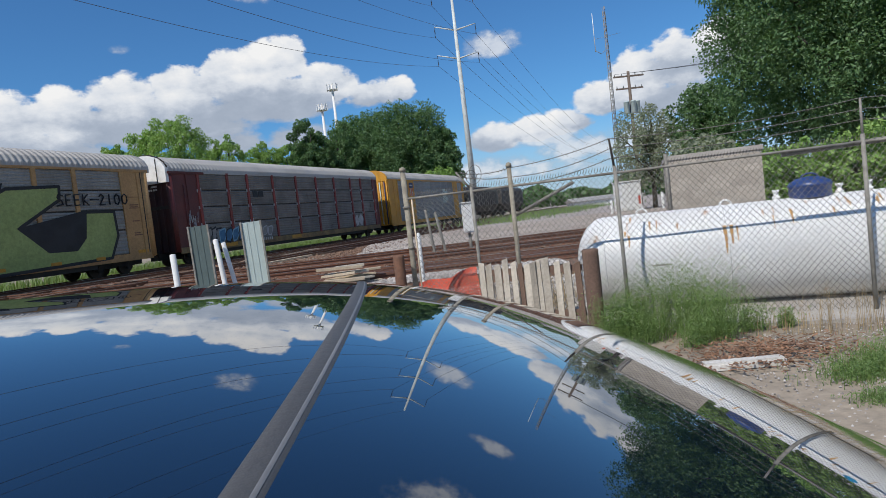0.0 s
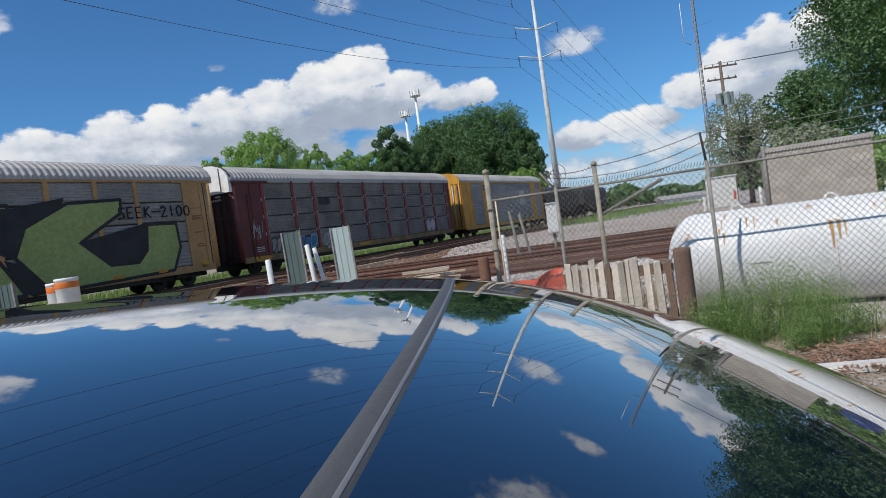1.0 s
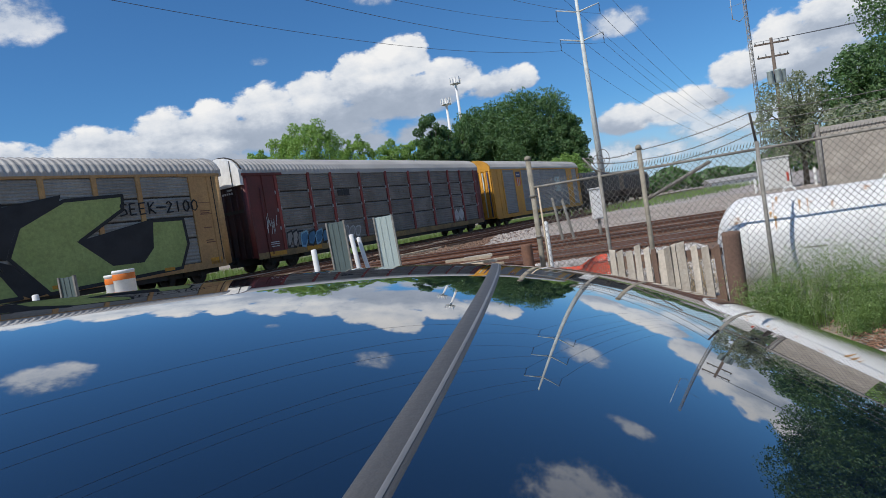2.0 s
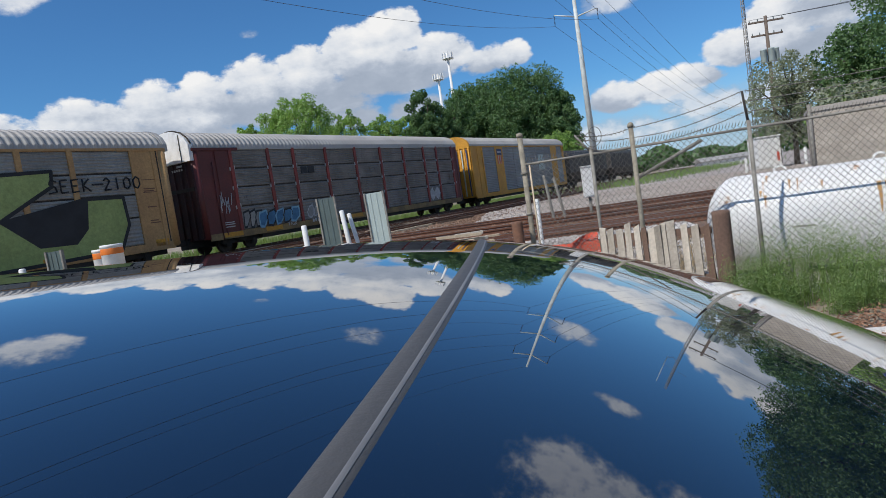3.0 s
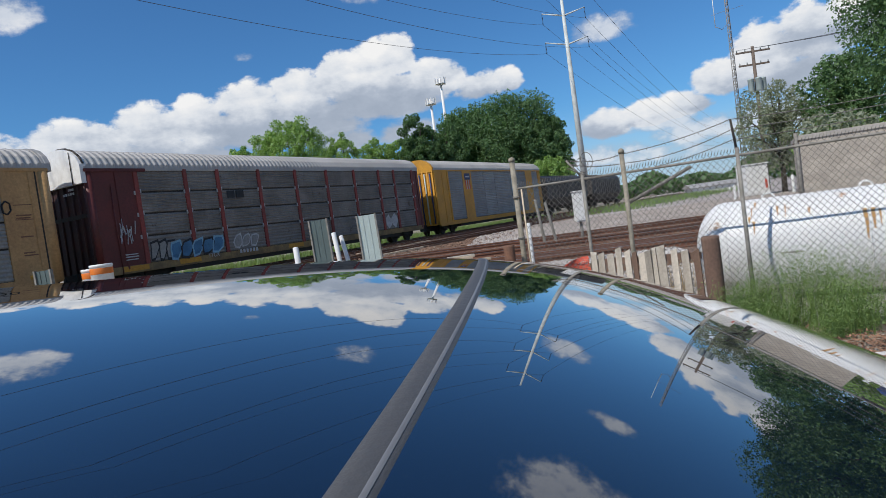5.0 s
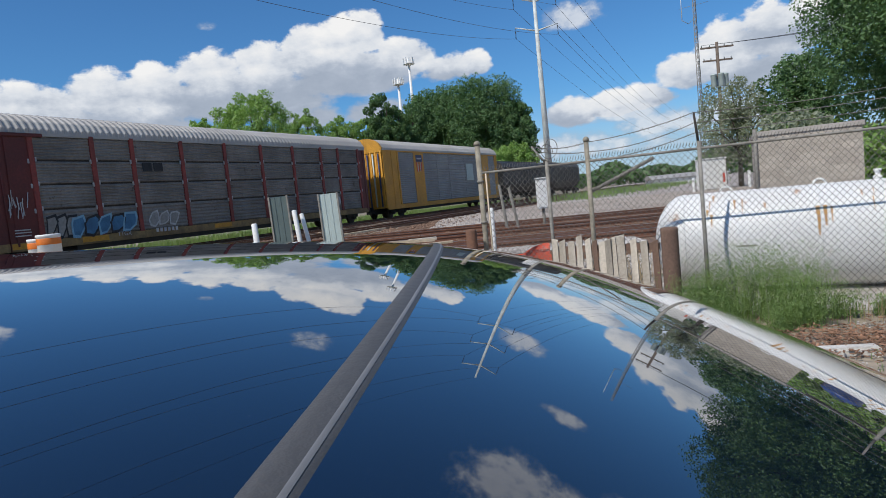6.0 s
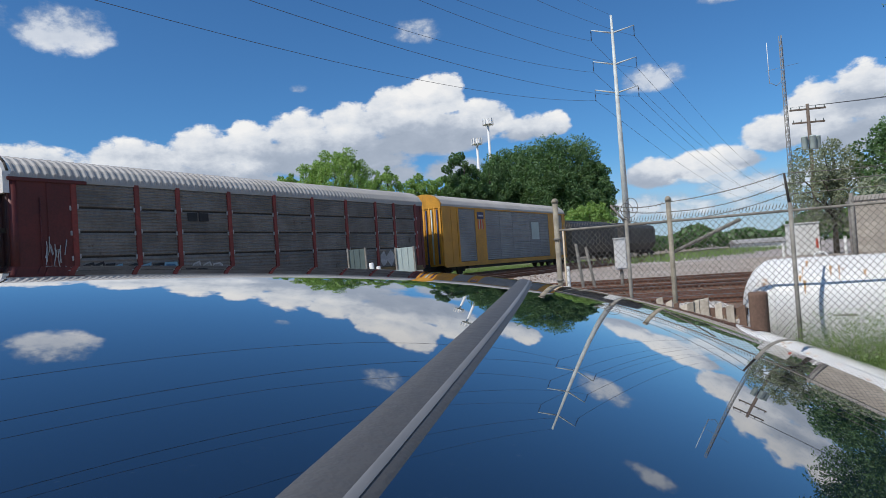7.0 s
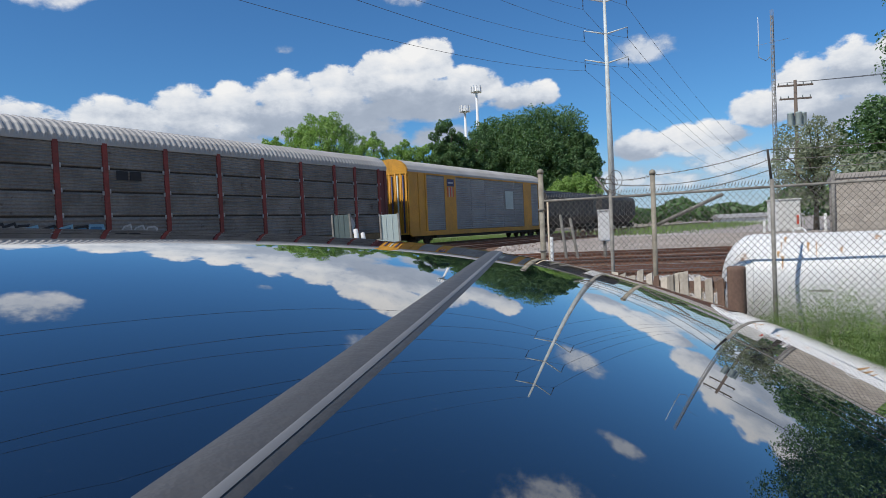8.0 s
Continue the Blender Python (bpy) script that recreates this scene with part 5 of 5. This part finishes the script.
def build_autorack(index, scheme, posts, label, door_m=None):
    """One enclosed two-storey motor-vehicle carrier, in parts; x runs away from the camera."""
    L0, L1 = ((0.4, 24.87), (-0.4, 25.35), (0.4, 23.8))[index + 1]
    post_m, panel_m, end_m, sill_m = scheme
    door_m = door_m or end_m
    car = empty("freight_car", pose(0, 0, 0), label, "freight car", "train cars")
    MOVING.append((car, (-26.85, 0.0, 27.4)[index + 1]))
    v, f = roof_arch(24.5, L0 - 0.05, L1 + 0.05)
    raw("roof", v, f, M_ROOF_METAL, car)
    part("core", bbox((L0 + 0.03, -HALF + 0.06, SILL1 - 0.05), (L1 - 0.03, HALF - 0.06, EAVE - 0.02)), M_UNDER, car)
    part("far_side", bbox((L0, HALF - 0.055, SILL1), (L1, HALF, EAVE - 0.03)), panel_m, car)
    part("side_sill", bbox((L0 + 0.2, -HALF - 0.03, SILL0 + 0.12), (L1 - 0.2, -HALF + 0.05, SILL1), 0.015), sill_m, car)
    part("side_sill", bbox((L0 + 0.2, HALF - 0.05, SILL0 + 0.12), (L1 - 0.2, HALF + 0.03, SILL1), 0.015), sill_m, car)
    part("centre_sill", bbox((L0 - 0.2, -0.3, SILL0 - 0.12), (L1 + 0.2, 0.3, SILL1 - 0.06), 0.02), M_UNDER, car)
    part("floor_edge", bbox((L0 + 3.6, -HALF + 0.08, SILL0 - 0.08), (L1 - 3.6, HALF - 0.08, SILL1 - 0.06)), M_UNDER, car)
    part("eave_rail", bbox((L0, -HALF - 0.045, EAVE - 0.13), (L1, -HALF + 0.05, EAVE - 0.02), 0.01), M_ROOF_METAL if post_m is M_REDPOST else post_m, car)
    for x in (L0 + 2.4, L1 - 2.3):
        build_truck(car, x)
    for x, s in ((L0, -1), (L1, 1)):
        part("coupler", bbox((min(x, x + s * 0.66), -0.13, 0.62), (max(x, x + s * 0.66), 0.13, 0.88), 0.03), M_UNDER, car)
    # corrugated panels between the posts, in four tiers
    tiers = [(1.0, EAVE - 0.14)] if index == 1 else [(1.0, 2.14), (2.21, 3.12), (3.19, 4.07), (4.14, EAVE - 0.14)]
    for a, b in zip(posts, posts[1:]):
        for z0, z1 in tiers:
            o = part("side_panel", panel_mesh(b - a - 0.02, z1 - z0, 26 if index == 1 else 7), panel_m, car)
            o.location = (a + 0.01, -HALF + 0.02, z0)
    latch = bpy.data.meshes.new("latch")
    bm = bbox((-0.04, -0.03, -0.09), (0.04, 0.03, 0.09), 0.015)
    bm.to_mesh(latch)
    bm.free()
    latch.materials.append(M_GRAF_WHITE)
    for i, x in enumerate(posts):
        slim = post_m is M_YELLOW and 0 < i < len(posts) - 1
        w = 0.04 if slim else 0.11
        p = part("side_post", bbox((x - w, -HALF - (0.01 if slim else 0.055), SILL1 - 0.02), (x + w, -HALF + 0.04, EAVE - 0.04), 0.012), panel_m if slim else post_m, car)
        if post_m is M_REDPOST:
            for z in (2.18, 3.15, 4.11):
                for s in (-1, 1):
                    o = new("latch", latch)
                    o.parent = p
                    o.location = (x + s * 0.14, -HALF - 0.02, z + 0.04 * s)
    # solid corner panels and end doors
    for x0, x1 in ((L0, posts[0]), (posts[-1], L1)):
        part("corner_panel", bbox((x0, -HALF - 0.02, SILL0 + 0.2), (x1, -HALF + 0.05, EAVE - 0.05), 0.03), end_m, car)
        part("corner_rib", bbox(((x0 + x1) / 2 + 0.1, -HALF - 0.05, SILL0 + 0.3), ((x0 + x1) / 2 + 0.2, -HALF - 0.02, EAVE - 0.1), 0.02), end_m, car)
    for x, s in ((L0, -1), (L1, 1)):
        part("end_door", bbox((min(x, x + s * 0.06), -HALF + 0.04, SILL0 + 0.25), (max(x, x + s * 0.06), HALF - 0.04, EAVE - 0.02), 0.02), door_m, car)
        for y in (-1.4, -0.95, -0.5, 0.0, 0.5, 0.95, 1.4):
            part("door_rib", tube(bmesh.new(), (x + s * 0.07, y, SILL0 + 0.3), (x + s * 0.07, y, EAVE - 0.08), 0.055, n=10), door_m, car)
    return car


def end_cap(car, x, material, label, drop=0.16, rim=None):
    """Arched gable sheet at the end of the roof, with a thin rim along the arch where one shows."""
    half = [(HALF + 0.02, EAVE - drop), (HALF + 0.02, EAVE + 0.16), (1.32, EAVE + 0.47), (0.98, EAVE + 0.73), (0.48, CROWN - 0.01)]
    prof = [(-y, z) for y, z in half] + [(0, CROWN + 0.04)] + half[::-1]
    bm = bmesh.new()
    a = [bm.verts.new((x, y, z)) for y, z in prof]
    b = [bm.verts.new((x + 0.3, y, z)) for y, z in prof]
    bm.faces.new(a[::-1]), bm.faces.new(b)
    for i in range(len(prof)):
        j = (i + 1) % len(prof)
        bm.faces.new((a[i], a[j], b[j], b[i]))
    bmesh.ops.recalc_face_normals(bm, faces=bm.faces)
    cap = part("end_cap", bm, material, car, label)
    if rim:
        part("arch_rim", pipe([(x + 0.15, y * 1.012, z + 0.02) for y, z in prof[1:-1]], 0.045, 8), rim, cap, "black rubber rim of the arch")
        part("grab_rod", tube(bmesh.new(), (x - 0.03, -0.95, EAVE - drop), (x - 0.03, -0.95, EAVE + 0.7), 0.02, n=6), rim, cap)
    return cap


def build_train():
    Z = RAIL_Z
    # ochre car with green graffiti
    a = build_autorack(-1, (M_OCHRE, M_PANEL_A, M_OCHRE, M_OCHRE), [1.7, 4.4, 6.3, 9.2, 11.9, 14.6, 16.6, 18.66, 20.6, 23.25], "faded ochre and grey enclosed freight car covered in green graffiti")
    end_cap(a, 24.8, M_ROOF_METAL, "galvanized end cap")
    part("door_edge", tube(bmesh.new(), (24.72, -1.36, 0.75), (24.72, -1.36, EAVE - 0.16), 0.24, n=20), M_OCHRE, a, "rounded ochre door edge")
    # near-black strip on the panel face stands in for the shaded door gap
    part("door_gap", bbox((24.42, -HALF - 0.024, 0.75), (24.48, -HALF + 0.02, EAVE - 0.1)), M_UNDER, a)
    part("header", bbox((22.6, -HALF - 0.07, EAVE - 0.16), (24.95, -HALF + 0.02, EAVE - 0.03), 0.02), M_OCHRE, a)
    o = 26.2 + 0.35
    main = [(-11.0, 3.85), (-9.22, 4.74), (-6.8, 4.85), (-6.87, 4.26), (-8.85, 3.12), (-7.6, 2.06), (-6.25, 2.12), (-5.62, 3.68), (-4.05, 3.66), (-3.98, 2.5), (-4.5, 1.46), (-10.3, 1.27), (-11.5, 2.75)]
    left = [(-14.6, 4.7), (-11.5, 4.72), (-11.56, 3.4), (-12.2, 2.9), (-11.3, 1.3), (-14.9, 1.3)]
    dark = [(-9.0, 3.12), (-7.9, 3.32), (-5.55, 3.78), (-5.75, 2.5), (-6.3, 1.95), (-7.7, 1.98)]

    def stroke(pts, w, lift):
        """A sprayed outline of even width along a closed shape, with round joints."""
        bm = bmesh.new()
        for i in range(len(pts)):
            a_, b_ = Vector(pts[i]), Vector(pts[(i + 1) % len(pts)])
            d = (b_ - a_).normalized() * w
            n = Vector((-d.y, d.x))
            bm.faces.new([bm.verts.new((q.x + o, -HALF - lift, q.y - Z)) for q in (a_ - n, b_ - n, b_ + n, a_ + n)])
            bm.faces.new([bm.verts.new((a_.x + o + w * math.cos(an), -HALF - lift - 0.0012, a_.y - Z + w * math.sin(an))) for an in np.linspace(0, 2 * math.pi, 11)[:-1]])
        part("graffiti_outline", bm, M_GRAF_BLACK, a)

    def fill(polys, lift):
        bm = bmesh.new()
        for pts in polys:
            bm.faces.new([bm.verts.new((x + o, -HALF - lift, z - Z)) for x, z in pts])
        part("graffiti_fill", bm, M_GRAF_GREEN, a)

    fill([[main[0], main[1], main[4], main[12]], [main[1], main[2], main[3], main[4]], [main[12], main[4], main[5], main[11]], [main[5], main[6], main[10], main[11]], main[6:11]], 0.064)
    fill([[left[0], left[1], left[2], left[3], left[5]], [left[3], left[4], left[5]]], 0.064)
    stroke(main, 0.07, 0.071)
    stroke(left, 0.07, 0.071)
    side_shape("graffiti_shadow", [(x + o, z) for x, z in dark], Z, 0.0675, M_GRAF_BLACK, a)
    side_shape("graffiti_shadow", [(-11.9 + o, 4.6), (-11.3 + o, 4.62), (-9.3 + o, 4.98), (-9.4 + o, 4.72), (-11.1 + o, 3.8), (-11.6 + o, 2.7), (-12.0 + o, 2.9)], Z, 0.067, M_GRAF_BLACK, a)
    side_shape("graffiti_shadow", [(-11.9 + o, 2.7), (-11.4 + o, 2.5), (-10.4 + o, 1.3), (-11.0 + o, 1.22), (-11.5 + o, 1.5)], Z, 0.0675, M_GRAF_BLACK, a)
    GLYPHS = {"S": [[(1, .9), (.3, 1), (.1, .7), (.8, .45), (.9, .1), (0, 0)]], "E": [[(.9, 1), (.1, .95), (.1, 0), (.9, .05)], [(.1, .5), (.7, .5)]], "K": [[(.1, 1), (.1, 0)], [(.9, 1), (.12, .5), (1, 0)]], "-": [[(-.1, .5), (1.3, .52)]], "2": [[(.1, .8), (.5, 1), (.9, .75), (.1, 0), (1, .05)]], "1": [[(.5, 1), (.5, 0)]], "0": [[(.5, 1), (.1, .7), (.15, .15), (.55, 0), (.95, .3), (.9, .8), (.5, 1)]]}
    x = -7.0 + o
    for ch in "SEEK-2100":
        bm = bmesh.new()
        for line in GLYPHS[ch]:
            for (ax, az), (bx, bz) in zip(line, line[1:]):
                tube(bm, (x + 0.34 * ax, -HALF - 0.05, 4.0 - Z + 0.5 * az), (x + 0.34 * bx, -HALF - 0.05, 4.0 - Z + 0.5 * bz), 0.034, n=6)
        part("sprayed_letter", bm, M_GRAF_BLACK, a)
        x += 0.44
    for x in (-10.2, -7.7, -5.4):
        part("sill_marker", bbox((x + o, -HALF - 0.08, 1.42 - Z), (x + o + 0.5, -HALF - 0.065, 1.56 - Z)), M_YELLOW, a)
    for x, z, w in ((23.55, 3.35, 0.55), (23.55, 3.25, 0.5), (23.6, 2.55, 0.45), (23.62, 1.95, 0.4), (23.62, 1.85, 0.5)):
        part("marking_bar", bbox((x, -HALF - 0.026, z), (x + w, -HALF - 0.021, z + 0.05)), M_RUSTPIPE, a)
    for x, z in ((23.5, 3.2), (23.5, 3.75)):
        part("placard_edge", bbox((x, -HALF - 0.027, z), (x + 0.7, -HALF - 0.021, z + 0.03)), M_RUSTPIPE, a)
    part("warning_plate", bbox((23.7, -HALF - 0.03, 0.82), (24.35, -HALF - 0.021, 1.12)), M_YELLOW, a, "yellow warning plate")
    # maroon car
    b = build_autorack(0, (M_REDPOST, M_PANEL, M_MAROON, M_DIRTYSILL), [1.79, 4.37, 6.3, 9.06, 11.91, 14.66, 17.43, 20.19, 22.07, 24.46], "maroon and grey enclosed freight car with faded side panels", M_DARKEND)
    end_cap(b, -0.62, M_WHITE, "white gable sheet under the roof", 0.62, M_UNDER)
    part("corner_post", tube(bmesh.new(), (-0.30, -1.40, 0.75), (-0.30, -1.40, EAVE - 0.16), 0.17, n=18), M_MAROON, b, "rounded maroon corner post")
    part("header", bbox((-0.5, -HALF - 0.09, EAVE - 0.17), (2.3, -HALF + 0.02, EAVE - 0.03), 0.02), M_MAROON, b)
    part("end_beam", bbox((-0.52, -1.3, 3.15), (-0.47, 1.3, 3.32), 0.01), M_UNDER, b)
    for k in range(5):
        part("end_mark", bbox((-0.548, -0.75 + 0.17 * k, EAVE - 1.0), (-0.535, -0.64 + 0.17 * k, EAVE - 0.9)), M_GRAF_WHITE, b)
    part("end_mark", bbox((-0.548, -0.75, EAVE - 0.82), (-0.535, -0.35, EAVE - 0.73)), M_GRAF_WHITE, b)
    part("ladder", pipe([(0.55, -1.54, 1.2 - Z), (0.55, -1.56, 5.0 - Z)], 0.02), M_MAROON, b)
    rnd = random.Random(9)

    def tag(x0, x1, z0, z1, material, n, lift):
        for i in range(n):
            x = x0 + (x1 - x0) * (i + 0.2) / n
            w = (x1 - x0) / n
            pts = []
            for k in range(9):
                an = 2 * math.pi * k / 9
                pts.append((x + w * 0.45 + math.cos(an) * w * rnd.uniform(0.3, 0.72), (z0 + z1) / 2 + math.sin(an) * (z1 - z0) * rnd.uniform(0.28, 0.55)))
            side_shape("graffiti_stroke", pts, Z, lift + 0.0015 * i, material, b)

    def letter(x, z, w, h, fill, line, lift):
        """A sprayed block letter: slanted fill, bent outline and an inner slash."""
        sl = 0.28 * w
        pts = [(x, z), (x + w * 0.55, z - 0.05 * h), (x + w, z + 0.3 * h), (x + w + sl * 0.6, z + 0.75 * h), (x + w * 0.8 + sl, z + h), (x + sl, z + 0.92 * h), (x + sl * 0.2, z + 0.5 * h)]
        pts = [(px + rnd.uniform(-0.06, 0.06), pz + rnd.uniform(-0.06, 0.06)) for px, pz in pts]
        side_shape("graffiti_fill", pts, Z, lift, fill, b)
        cx, cz = sum(p[0] for p in pts) / len(pts), sum(p[1] for p in pts) / len(pts)
        bm = bmesh.new()
        rings = [[bm.verts.new((cx + (px - cx) * f, -HALF - lift - d, cz + (pz - cz) * f - Z)) for px, pz in pts] for f, d in ((1.08, 0.001), (0.95, 0.006), (0.82, 0.001))]
        for p, q in zip(rings, rings[1:]):
            for n in range(len(pts)):
                m = (n + 1) % len(pts)
                bm.faces.new((p[n], p[m], q[m], q[n]))
        part("graffiti_outline", bm, line, b)

    for k in range(3):
        letter(1.98 + 0.42 * k, 1.66, 0.4, 0.85, M_PANEL_A, M_GRAF_BLACK, 0.012 + 0.002 * k)
    for k in range(5):
        letter(2.95 + 0.6 * k, 1.62, 0.6, 0.8, M_GRAF_BLUE, M_GRAF_BLACK if k % 2 else M_GRAF_SKY, 0.064 + 0.002 * k)
    for k in range(3):
        letter(6.75 + 0.55 * k, 1.75, 0.5, 0.62, M_PANEL_A, M_GRAF_WHITE, 0.012 + 0.002 * k)
    tag(20.3, 21.7, 1.6, 2.7, M_GRAF_WHITE, 2, 0.012)
    for i in range(16):
        p0 = (0.62 + 0.045 * i + rnd.uniform(-0.05, 0.05), -HALF - 0.056, 2.7 - Z + rnd.uniform(-0.3, 0.3))
        p1 = (p0[0] + rnd.uniform(-0.12, 0.12), -HALF - 0.056, p0[2] + rnd.uniform(0.25, 0.6))
        part("chalk_stroke", tube(bmesh.new(), p0, p1, 0.018, n=4), M_GRAF_WHITE, b)
    for z, w in ((2.0, 0.6), (1.9, 0.62), (1.78, 0.6)):
        part("marking_bar", bbox((0.75, -HALF - 0.056, z - Z), (0.75 + w, -HALF - 0.05, z - Z + 0.045)), M_GRAF_WHITE, b)
    for x in (6.75, 7.35):
        part("logo_bar", bbox((x, -HALF - 0.03, 4.25 - Z), (x + 0.5, -HALF - 0.012, 4.62 - Z)), M_GRAF_BLACK, b)
    lettering("TTGX", 0.26, 5.0, 1.42 - Z, 0.075, M_GRAF_WHITE, b)
    for k in range(6):
        part("number_bar", bbox((7.0 + 0.22 * k, -HALF - 0.075, 1.42 - Z), (7.14 + 0.22 * k, -HALF - 0.068, 1.6 - Z)), M_GRAF_WHITE, b)
    for x in (0.6, 3.4, 10.6):
        part("sill_patch", bbox((x, -HALF - 0.04, 0.72), (x + 1.2, -HALF - 0.031, 0.94)), M_YELLOW, b)
    # yellow car
    c = build_autorack(1, (M_YELLOW, M_PANEL_C, M_YELLOW, M_YELLOW), [2.6, 5.2, 6.9, 9.4, 11.8, 15.3, 17.5, 19.5, 21.3, 23.1], "yellow and light grey enclosed freight car with an emblem panel")
    end_cap(c, 0.28, M_YELLOW, "bright yellow end cap")
    for x0, x1 in ((5.2, 6.9), (19.5, 21.3)):
        part("solid_panel", bbox((x0, -HALF - 0.03, SILL1), (x1, -HALF + 0.0, EAVE - 0.13), 0.01), M_YELLOW, c)
    part("emblem", bbox((5.55, -HALF - 0.045, 4.3), (6.6, -HALF - 0.031, 4.85), 0.005), M_EMBLEM, c, "dark blue emblem block")
    part("emblem_bar", bbox((5.7, -HALF - 0.052, 4.5), (6.45, -HALF - 0.046, 4.62)), M_GRAF_WHITE, c)
    for k in range(5):
        part("emblem_stripe", bbox((5.6 + 0.2 * k, -HALF - 0.045, 3.5), (5.71 + 0.2 * k, -HALF - 0.031, 4.25)), M_RED if k % 2 == 0 else M_GRAF_WHITE, c)
    for k in range(6):
        part("end_stripe", tube(bmesh.new(), (0.26, -1.2 + 0.48 * k, 0.9), (0.26, -1.2 + 0.48 * k, 4.9), 0.06, n=8), M_CABLIGHT if k % 2 else M_EMBLEM, c, "pale and blue door rib")
    part("white_patch", bbox((15.6, -HALF - 0.02, 2.6), (17.2, -HALF - 0.012, 4.2)), M_CABLIGHT, c)
    # dark hoppers at the far end of what is seen
    for i, lab in ((2, "dark grimy hopper car behind the yellow car"), (3, "dark grimy hopper car far along the train")):
        h = empty("hopper_car", pose(0, 0, 0), lab, "freight car", "train cars")
        MOVING.append((h, 52.3 + 18.0 * (i - 2)))
        bm = bmesh.new()
        sec = [(-1.1, 1.0), (-1.5, 1.9), (-1.5, 3.9), (-1.25, 4.35), (-0.5, 4.55), (0.5, 4.55), (1.25, 4.35), (1.5, 3.9), (1.5, 1.9), (1.1, 1.0)]
        n = len(sec)
        rings = []
        for x, k in ((0.9, 0.92), (2.4, 1.0), (15.0, 1.0), (16.5, 0.92)):
            rings.append([bm.verts.new((x, y * k, z if (x > 2 and x < 16) or z > 1.8 else z + 0.9)) for y, z in sec])
        for p, q in zip(rings, rings[1:]):
            for j in range(n):
                bm.faces.new((p[j], q[j], q[(j + 1) % n], p[(j + 1) % n]))
        bm.faces.new(rings[0]), bm.faces.new(rings[-1][::-1])
        bmesh.ops.recalc_face_normals(bm, faces=bm.faces)
        part("hopper_body", bm, M_LOCO, h)
        part("sill", bbox((0.4, -0.3, 0.6), (17.0, 0.3, 1.0)), M_UNDER, h)
        for k in range(12):
            part("side_rib", bbox((2.5 + 1.1 * k, -1.56, 1.9), (2.6 + 1.1 * k, -1.49, 3.95)), M_LOCO, h)
        part("roof_walk", bbox((1.5, -0.35, 4.6), (15.9, 0.35, 4.68)), M_GALV, h)
        for x in (2.2, 15.2):
            build_truck(h, x)


build_train()

SPEED, GAIN = 2.333, 0.0095


def motions():
    """The train rolls towards the near left, gaining a little pace, its wheels turning."""
    for car, at in MOVING:
        rows = []
        for k in range(17):
            t = k * 0.5
            p = B0 + U * (at - SPEED * t - GAIN * t * t)
            rows.append((t, pose(p.x, p.y, RAIL_Z, 0, 0, TRAIN_YAW)))
        walk(car, rows)
    for w, dx in WHEELS:
        walk(w, [(k * 0.25, pose(dx, 0, 0.42, 0, -math.degrees((SPEED * k * 0.25 + GAIN * (k * 0.25) ** 2) / 0.42), 0)) for k in range(33)])


motions()
